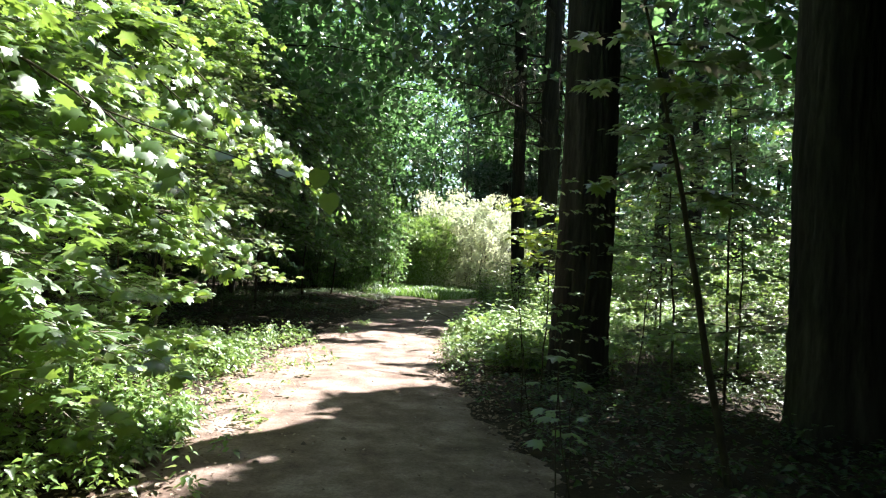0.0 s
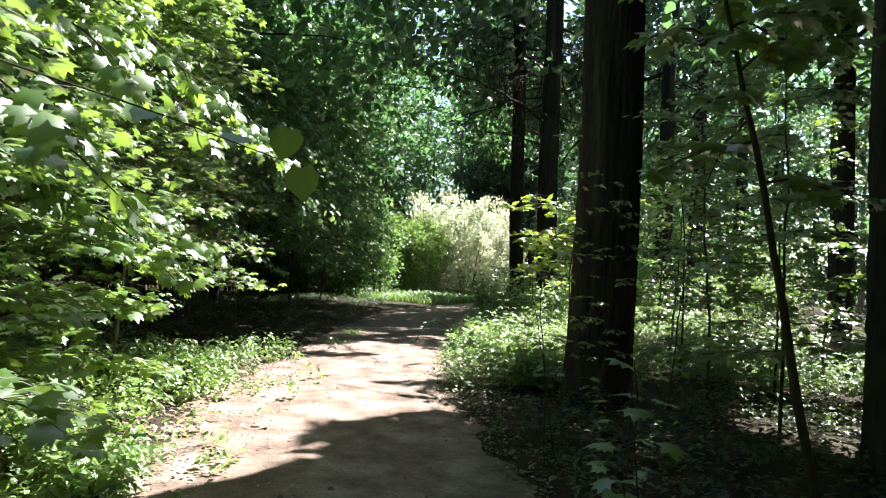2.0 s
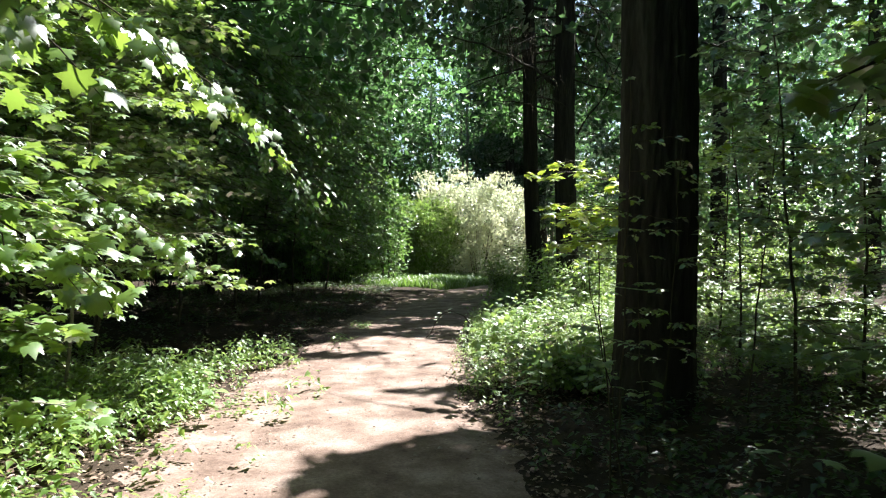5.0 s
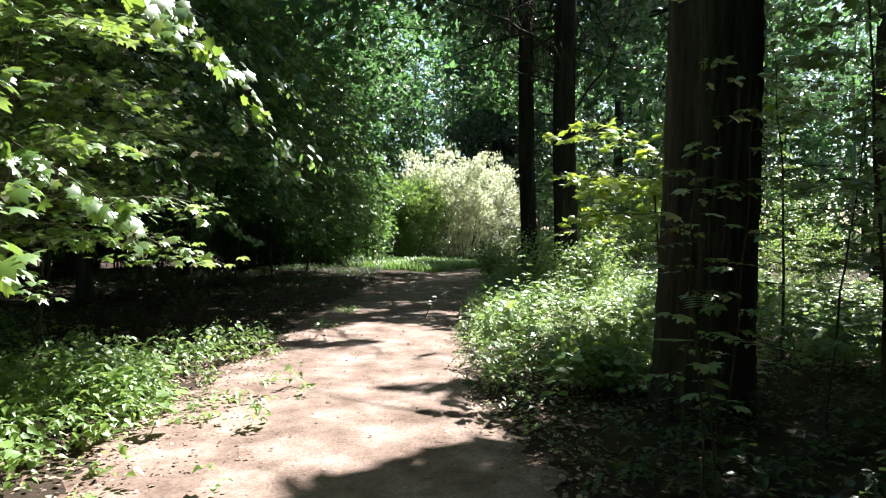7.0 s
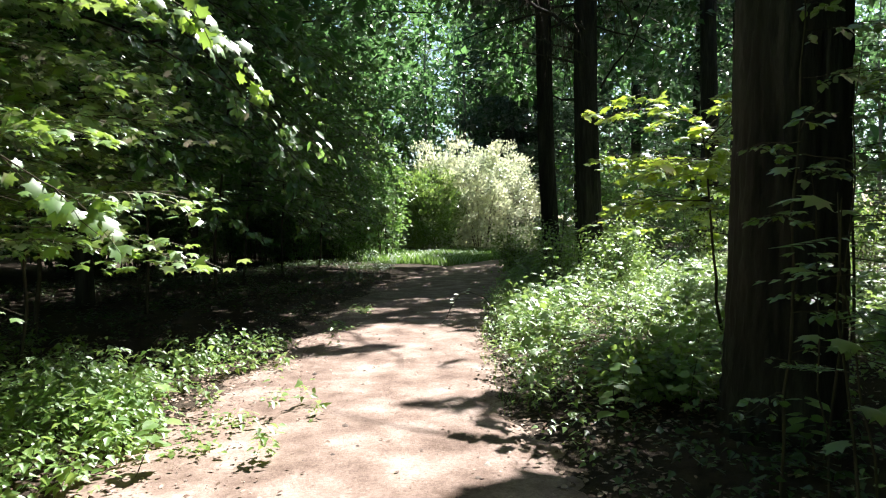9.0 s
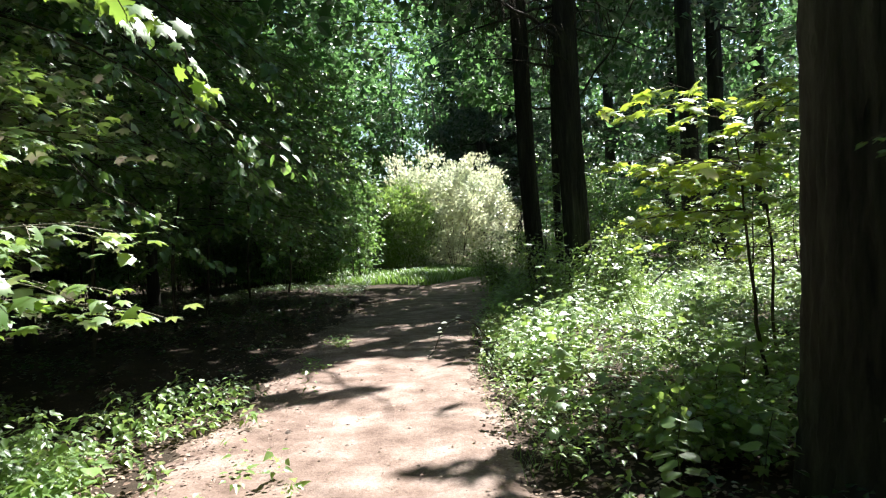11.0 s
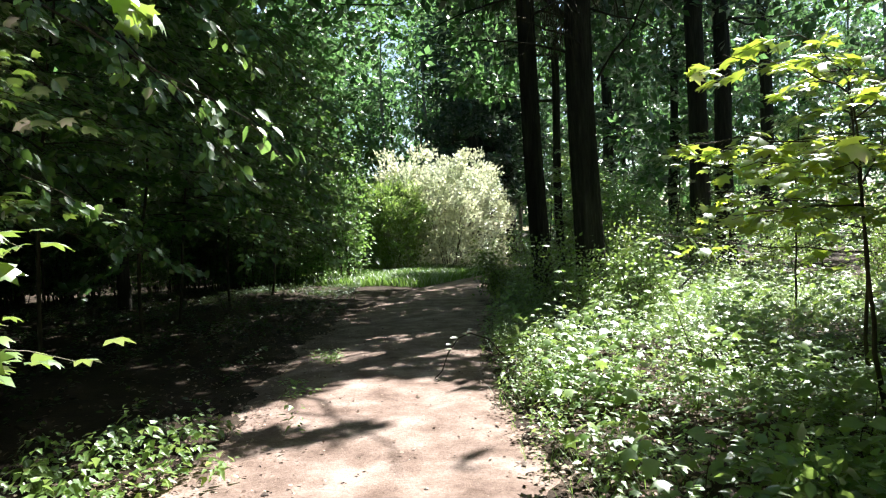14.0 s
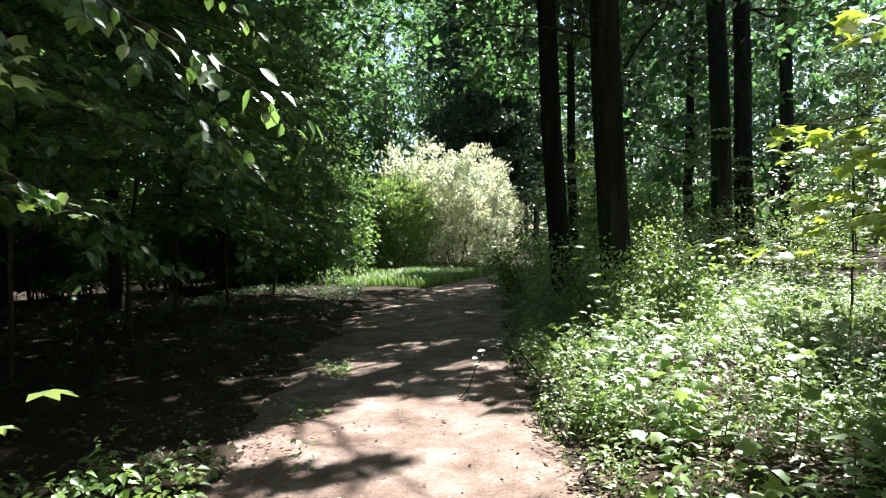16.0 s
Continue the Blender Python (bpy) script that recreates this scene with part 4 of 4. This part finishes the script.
    # drooping dead branches hung with fine twigs, on the conifers behind the bend
    for host, n, zlo, zhi in (("spruce", 9, 5.0, 9.5), ("spruce.001", 9, 4.5, 10), ("spruce.002", 9, 4.5, 10), ("pine.002", 7, 5.0, 9.0)):
        tree = bpy.data.objects.get(host)
        if not tree:
            continue
        for k in range(n):
            z, az, ln = rng.uniform(zlo, zhi), rng.uniform(0, 6.28), rng.uniform(1.5, 2.8)
            pts = bend((0, 0, z), (ln * np.cos(az), ln * np.sin(az), z + 0.5), 9, rng, 0.08, 0.9)
            limb = tubes("dead_limb", [(pts, np.linspace(0.03, 0.008, 9))], M_BARK, tree, 5)
            hung = []
            for m in range(26):
                q = pts[rng.integers(2, 9)] + rng.normal(0, 0.05, 3)
                hung.append((bend(q, q + np.array([rng.normal(0, 0.12), rng.normal(0, 0.12), -rng.uniform(0.3, 1.1)]), 4, rng, 0.15), np.linspace(0.009, 0.003, 4)))
            tagged(tubes("twig_curtain", hung, M_TWIG, limb, 3), kind="stuff")
    # a bent twig with a tuft of pale leaves on the path's edge
    z = float(ground_z(-0.2, 14.0))
    e = thing("bent_twig", (-0.25, 14.0, z), "thin bent twig with pale leaves on the path's edge", "twig")
    line = np.array([(0, 0, 0.035), (0.08, 0.03, 0.1), (0.16, 0.1, 0.28), (0.28, 0.18, 0.42), (0.42, 0.25, 0.46), (0.65, 0.4, 0.36), (0.9, 0.55, 0.05)])
    tubes("twig_stem", [(line, np.linspace(0.006, 0.008, 7))], M_TWIG, e, 6)
    for k in range(9):
        t = rng.uniform(0.35, 0.75)
        q = line[int(t * 6)] + rng.normal(0, 0.04, 3)
        a = rng.uniform(0, 6.28)
        single_leaf(q, np.array([np.cos(a), np.sin(a), 0.1]), np.array([0.1, -0.2, 1.0]), rng.uniform(0.06, 0.1), OVAL, M_PALE, e)
    # a dead branch that stands up out of the herbs
    e = thing("fallen_branch", (3.5, 17.0, float(ground_z(3.5, 17.0))), "bare dead branch sticking up out of the sunny herbs", "branch")
    tubes("stick", [(bend((0, 0, 0.02), (1.1, 0.7, 0.95), 8, rng, 0.1), np.linspace(0.022, 0.008, 8))], M_BARK, e, 6, 0.08, rng)
    tubes("side_stick", [(bend((0.6, 0.4, 0.5), (0.5, 0.7, 0.95), 5, rng, 0.1), np.linspace(0.01, 0.004, 5))], M_BARK, e, 5)
    # a rowan seedling with feathery leaves
    e = thing("rowan_seedling", (0.95, 6.55, float(ground_z(0.95, 6.55))), "thin rowan seedling with feathery leaves before the old pine", "seedling")
    tubes("stem", [(bend((0, 0, -0.03), (-0.1, -0.1, 1.5), 9, rng, 0.08), np.linspace(0.007, 0.003, 9))], M_TWIG, e, 6)
    for k, (az, z0) in enumerate([(200, 1.42), (150, 1.3), (250, 1.2), (20, 1.35), (300, 1.05), (100, 1.0)]):
        d = np.array([np.cos(radians(az)), np.sin(radians(az)), -0.12])
        side = np.array([-d[1], d[0], 0])
        foot = np.array([-0.08, -0.08, z0])
        rib = tubes("leaf_stalk", [(np.stack([foot, foot + 0.12 * d, foot + 0.26 * d]), np.array([0.0022, 0.0018, 0.001]))], M_TWIG, e, 4)
        for m in range(5):
            for sgn in (-1, 1):
                single_leaf(foot + (0.06 + 0.045 * m) * d, 0.5 * d + sgn * side, np.array([0, 0, 1.0]), 0.075, NARROW, M_HAZEL, rib)
    # a shoot whose one broad leaf stands in a fleck of sun
    e = thing("lone_shoot", (0.78, 3.8, float(ground_z(0.78, 3.8))), "thin shoot with one broad sunlit leaf in the dark undergrowth", "seedling")
    tubes("stem", [(bend((0, 0, -0.03), (-0.05, -0.05, 1.17), 8, rng, 0.08), np.linspace(0.006, 0.002, 8))], M_TWIG, e, 6)
    single_leaf(np.array((-0.05, -0.05, 1.17)), unit(np.array((-0.5, -0.5, 0.1))), np.array([0.3, -0.1, 1.0]), 0.12, MAPLE, M_MAPLE, e)
    single_leaf(np.array((-0.04, -0.04, 1.05)), unit(np.array((0.7, 0.3, -0.1))), np.array([0.0, -0.1, 1.0]), 0.09, MAPLE, M_MAPLE, e)
    # bleached dead sticks among the young maples
    for x, y, h, tip in [(-4.0, 8.2, 1.3, (0.15, -0.1)), (-3.5, 7.2, 1.0, (-0.1, 0.1)), (-3.2, 5.6, 0.9, (0.12, 0.0)), (-4.5, 7.4, 1.5, (0.2, 0.1))]:
        e = thing("dead_stick", (x, y, float(ground_z(x, y))), "bleached dead sapling with bare side twigs among young maples", "dead sapling", "dead sticks")
        st = bend((0, 0, -0.05), (*tip, h), 9, rng, 0.22)
        tubes("stem", [(st, np.linspace(0.016, 0.005, 9))], M_PALE_TWIG, e, 6, 0.08, rng)
        for k in range(5):
            q, a = st[3 + k], rng.uniform(0, 6.28)
            tubes("side_twig", [(bend(q, q + np.array([0.3 * np.cos(a), 0.3 * np.sin(a), 0.12]), 5, rng, 0.2), np.linspace(0.006, 0.002, 5))], M_PALE_TWIG, e, 4)
    # broad-leaved plants along the verge, each with its leaves in threes
    for x, y, h in [(0.75, 8.6, 0.4), (0.95, 9.2, 0.45), (1.35, 9.0, 0.5), (0.8, 10.0, 0.5), (1.5, 9.8, 0.55), (1.1, 10.6, 0.5), (1.9, 10.4, 0.6), (0.9, 11.4, 0.55), (1.5, 11.6, 0.6), (2.3, 9.6, 0.6),
                    (1.2, 12.6, 0.65), (2.0, 12.4, 0.6), (0.9, 13.4, 0.5), (1.7, 8.2, 0.4), (-2.3, 9.6, 0.35), (-2.1, 8.3, 0.3), (-2.5, 7.4, 0.35), (-2.2, 6.4, 0.35), (-2.6, 5.5, 0.4), (2.5, 11.4, 0.55)]:
        e = thing("verge_plant", (x, y, float(ground_z(x, y))), "knee-high herb with broad leaves in threes on the verge", "plant", "broad verge plants")
        stalk = bend((0, 0, -0.02), (rng.normal(0, 0.06), rng.normal(0, 0.06), h), 6, rng, 0.1)
        tubes("stem", [(stalk, np.linspace(0.004, 0.002, 6))], M_TWIG, e, 5)
        for k in range(3):
            q, a = stalk[5 - k], rng.uniform(0, 6.28)
            for m in range(3):
                b = a + m * 2.09 + rng.normal(0, 0.25)
                single_leaf(q + 0.03 * np.array([np.cos(b), np.sin(b), 0]), np.array([np.cos(b), np.sin(b), -0.15]), np.array([0, 0, 1.0]) + rng.normal(0, 0.25, 3), rng.uniform(0.07, 0.12), BROAD, M_HERB, e)
    # small whips with a few leaves near the foot of the old pine and in the open verge
    for x, y, h, tip in [(0.85, 3.6, 1.25, (-0.1, 0)), (1.05, 6.5, 1.5, (-0.35, -0.2)), (1.0, 4.6, 0.9, (0.1, 0.1)), (1.5, 7.6, 1.6, (-0.1, 0.1)), (2.0, 15.6, 1.3, (-0.7, 0.1)), (2.4, 13.2, 1.2, (-0.6, 0.1)),
                         (1.3, 13.4, 0.8, (0.1, 0)), (1.9, 18.8, 1.6, (-0.2, 0))]:
        at = np.array([x, y, float(ground_z(x, y))])
        e = thing("whip", at, "thin young shoot with a few broad leaves near its tip", "seedling", "seedlings")
        st = bend((0, 0, -0.03), (*tip, h), 9, rng, 0.1)
        tubes("stem", [(st, np.linspace(0.006, 0.002, 9))], M_TWIG, e, 6)
        for k in range(16):
            q = st[rng.integers(4, 9)]
            a = rng.uniform(0, 6.28)
            q = q + 0.1 * np.array([np.cos(a), np.sin(a), 0])
            single_leaf(q, np.array([np.cos(a), np.sin(a), -0.15]), np.array([0, 0, 1.0]) + rng.normal(0, 0.2, 3), rng.uniform(0.06, 0.11), MAPLE, M_MAPLE, e)


build_left_side()
build_far_bush()
build_right_side()
add_details()


# ---- herb layer, grass, litter, pebbles ----
def scatter(rng, n, xlo, xhi, ylo, yhi, dense):
    x, y = rng.uniform(xlo, xhi, n), rng.uniform(ylo, yhi, n)
    keep = rng.uniform(size=n) < dense(x, y)
    return x[keep], y[keep]


def patchy(x, y, s=1.0):
    return 0.5 + 0.5 * np.sin(1.9 * s * x + 0.7 * y + 1.0) * np.sin(1.3 * s * y - 0.6 * x) + 0.2 * np.sin(4.1 * x + 3.3 * y)


def herb_layer(name, x, y, hmax, rng, label, per=9, size=0.06, shape=OVAL, material=M_HERB, hang=0.0):
    """Soft leafy plants: a few leaves round each short stalk."""
    n = len(x)
    h = hmax * rng.uniform(0.3, 1, n)
    idx = np.repeat(np.arange(n), per)
    t = rng.uniform(0.25, 1, len(idx))
    z = ground_z(x, y)
    az = rng.uniform(0, 6.28, len(idx))
    off = rng.uniform(0.01, 0.09, len(idx))
    p = np.stack([x[idx] + off * np.cos(az), y[idx] + off * np.sin(az), z[idx] + h[idx] * t], -1)
    w = np.stack([np.cos(az), np.sin(az), rng.normal(-hang, 0.35, len(idx))], -1)
    ob = leaves(name, p, w, np.array([0, 0, 1.0]) + rng.normal(0, 0.3, p.shape), size * rng.uniform(0.5, 1.4, len(idx)), shape, material)
    return tagged(ob, label, "plants", kind="stuff")


def build_floor_cover():
    rng = np.random.default_rng(51)
    off = lambda x, y: np.abs(x - path_middle(y)) - path_half(y)
    # right verge
    x, y = scatter(rng, 26000, 0.2, 9, 5.5, 26, lambda x, y: np.clip((off(x, y) - 0.05) / 0.3, 0, 1) * np.clip(patchy(x, y), 0.15, 1) * np.where((y < 9.5) & (x > 0.7), 0.15, 1) * np.where(x > 6, 0.5, 1))
    # herbs in the pine's shade get the copy with darkened leaf colour
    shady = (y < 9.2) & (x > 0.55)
    herb_layer("right_herbs", x[~shady], y[~shady], 0.45, rng, "knee-high soft green herbs beside the path", 13, 0.045, TOOTHED, hang=0.2)
    herb_layer("trunk_foot_herbs", x[shady], y[shady], 0.35, rng, "low herbs round the old pine's foot, shade put into leaf colour", 8, 0.05, TOOTHED, M_SHADE, hang=0.2)
    x, y = scatter(rng, 5200, 0.3, 8, 9.0, 24, lambda x, y: np.clip((off(x, y) - 0.15) / 0.4, 0, 1) * np.clip(patchy(x + 3, y, 1.4) * 1.5 - 0.4, 0, 1))
    herb_layer("broad_herbs", x, y, 0.7, rng, "taller broad-leaved herbs among the low ones", 7, 0.085, STAR, hang=0.3)
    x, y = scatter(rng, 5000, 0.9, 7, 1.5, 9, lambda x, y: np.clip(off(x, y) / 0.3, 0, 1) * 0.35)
    herb_layer("shade_herbs", x, y, 0.26, rng, "sparse low herbs with deep shade put into their leaf colour", 6, 0.06, TOOTHED, M_SHADE)
    # left verge
    x, y = scatter(rng, 16000, -6, -1.2, 1.0, 12.5, lambda x, y: np.where(off(x, y) > 0.15 + 0.2 * np.sin(2 * y), np.clip(patchy(x, y), 0.2, 1) * np.clip((12.5 - y) / 3, 0, 1) * 0.62, 0.012))
    herb_layer("left_herbs", x, y, 0.42, rng, "soft bright green nettles and herbs on the verge", 17, 0.062, TOOTHED, hang=0.35)
    x, y = scatter(rng, 7000, -3.2, -1.3, 3, 24, lambda x, y: np.where((off(x, y) > -0.55) & (off(x, y) < -0.2), np.clip(patchy(x, y, 1.6) * 1.4 - 0.9, 0, 1), 0))
    herb_layer("edge_herbs", x, y, 0.14, rng, "tufts of small plants along the path's edge", 7, 0.05)
    # shade under the hazels is painted into these leaves as well
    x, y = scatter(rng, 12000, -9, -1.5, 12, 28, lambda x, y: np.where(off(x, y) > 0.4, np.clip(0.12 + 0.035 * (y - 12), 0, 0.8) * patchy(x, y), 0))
    herb_layer("dark_herbs", x, y, 0.2, rng, "thin plants under the hazels, leaf colour darkened for shade", 6, 0.06, OVAL, M_SHADE)
    # grass at the bend and in small tufts
    x, y = scatter(rng, 60000, -6, 9, 25.5, 34.5, lambda x, y: np.where((off(x, y) > 0.02) & (y > 27.0 - 0.35 * x * (x < 0)), 1, 0) * np.where(x > 4, 0.4, 1))
    z = ground_z(x, y)
    az = rng.uniform(0, 6.28, len(x))
    ob = leaves("bend_grass", np.stack([x, y, z - 0.01], -1), np.stack([0.35 * np.cos(az), 0.35 * np.sin(az), np.ones(len(x))], -1), np.stack([np.cos(az), np.sin(az), 0 * az], -1),
                rng.uniform(0.12, 0.4, len(x)), outline(BLADE[0] * np.array([2.2, 1, 1]), BLADE[1]), M_GRASS)
    tagged(ob, "bright green grass in the sun at the bend", "grass", kind="stuff")
    x, y = scatter(rng, 7000, 0.1, 1.9, 9.5, 20, lambda x, y: np.where((off(x, y) > 0.02) & (off(x, y) < 0.9), np.clip(patchy(x, y, 2.2) * 1.3 - 0.3, 0, 1), 0))
    az = rng.uniform(0, 6.28, len(x))
    ob = leaves("verge_grass", np.stack([x, y, ground_z(x, y) - 0.01], -1), np.stack([0.5 * np.cos(az), 0.5 * np.sin(az), np.ones(len(x))], -1), np.stack([np.cos(az), np.sin(az), 0 * az], -1),
                rng.uniform(0.1, 0.28, len(x)), outline(BLADE[0] * np.array([0.5, 1, 1]), BLADE[1]), M_GRASS)
    tagged(ob, "long thin grass among the herbs on the verge", "grass", kind="stuff")
    x, y = scatter(rng, 2600, 1.8, 6.0, 13.5, 21, lambda x, y: np.where(((x - 3.8) / 1.9) ** 2 + ((y - 17.6) / 3.4) ** 2 < 1, np.clip(patchy(x, y, 1.7), 0.1, 1), 0))
    az = rng.uniform(0, 6.28, len(x))
    ob = leaves("tall_grass", np.stack([x, y, ground_z(x, y) - 0.01], -1), np.stack([0.3 * np.cos(az), 0.3 * np.sin(az), np.ones(len(x))], -1), np.stack([np.cos(az), np.sin(az), 0 * az], -1),
                rng.uniform(0.35, 0.85, len(x)), outline(BLADE[0] * np.array([0.25, 1, 1.6]), BLADE[1]), M_HERB)
    tagged(ob, "thin tall grass standing in the sunny herbs", "grass", kind="stuff")
    # dead leaves
    x, y = scatter(rng, 100000, -6, 6.5, 1.5, 22, lambda x, y: np.where(off(x, y) > 0, np.where((y > 12) & (x < 0), 0.22, 0.9) * np.where((x > 0.9) & (y < 9), 0.15, 1) * np.exp(-np.clip(off(x, y) - 0.8, 0, 9) / np.where(y > 11, 0.5, 1.3)) + 0.05, 0.03 + 0.5 * np.exp(off(x, y) / 0.12) + np.where(x < path_middle(y), 0.8 * np.exp(off(x, y) / 0.35), 0)))
    az, n = rng.uniform(0, 6.28, len(x)), len(x)
    lift = np.where(off(x, y) < 0, 0.03, 0.0)
    ob = leaves("dead_leaves", np.stack([x, y, ground_z(x, y) + lift + rng.uniform(0.004, 0.025, n)], -1), np.stack([np.cos(az), np.sin(az), rng.normal(0, 0.25, n)], -1),
                np.array([0, 0, 1.0]) + rng.normal(0, 0.25, (n, 3)), np.where(off(x, y) < -0.05, rng.uniform(0.012, 0.04, n), rng.uniform(0.015, 0.06, n)), OVAL, M_LITTER)
    tagged(ob, "dry brown fallen leaves lying on the ground", "dead leaves", kind="stuff")
    # pebbles and clods
    x, y = scatter(rng, 4200, -3, 1.6, 2, 22, lambda x, y: np.where(off(x, y) < 0, 0.5, 0.1))
    n = len(x)
    pts = np.array([(1, 0, 0), (0.3, 0.9, 0.1), (-0.8, 0.5, 0), (-0.7, -0.6, 0.1), (0.4, -0.9, 0), (0.1, 0.1, 0.75)], float)
    tri = np.array([(0, 1, 5), (1, 2, 5), (2, 3, 5), (3, 4, 5), (4, 0, 5)])
    az = rng.uniform(0, 6.28, n)
    s = 0.005 + 0.024 * rng.uniform(0, 1, n) ** 6
    c, d = np.cos(az)[:, None], np.sin(az)[:, None]
    jit = rng.uniform(0.7, 1.3, (n, 6))
    px, py, pz = pts[None, :, 0] * jit, pts[None, :, 1] * jit, pts[None, :, 2] * jit
    v = np.stack([x[:, None] + s[:, None] * (px * c - py * d), y[:, None] + s[:, None] * (px * d + py * c), (ground_z(x, y) + 0.026)[:, None] + s[:, None] * pz], -1)
    f = (tri[None] + (np.arange(n) * 6)[:, None, None]).reshape(-1, 3)
    tagged(mesh_object("pebbles", v.reshape(-1, 3), f, M_STONE, smooth=True), "small pebbles and crumbs of earth on the path", "pebbles", kind="stuff")


build_floor_cover()
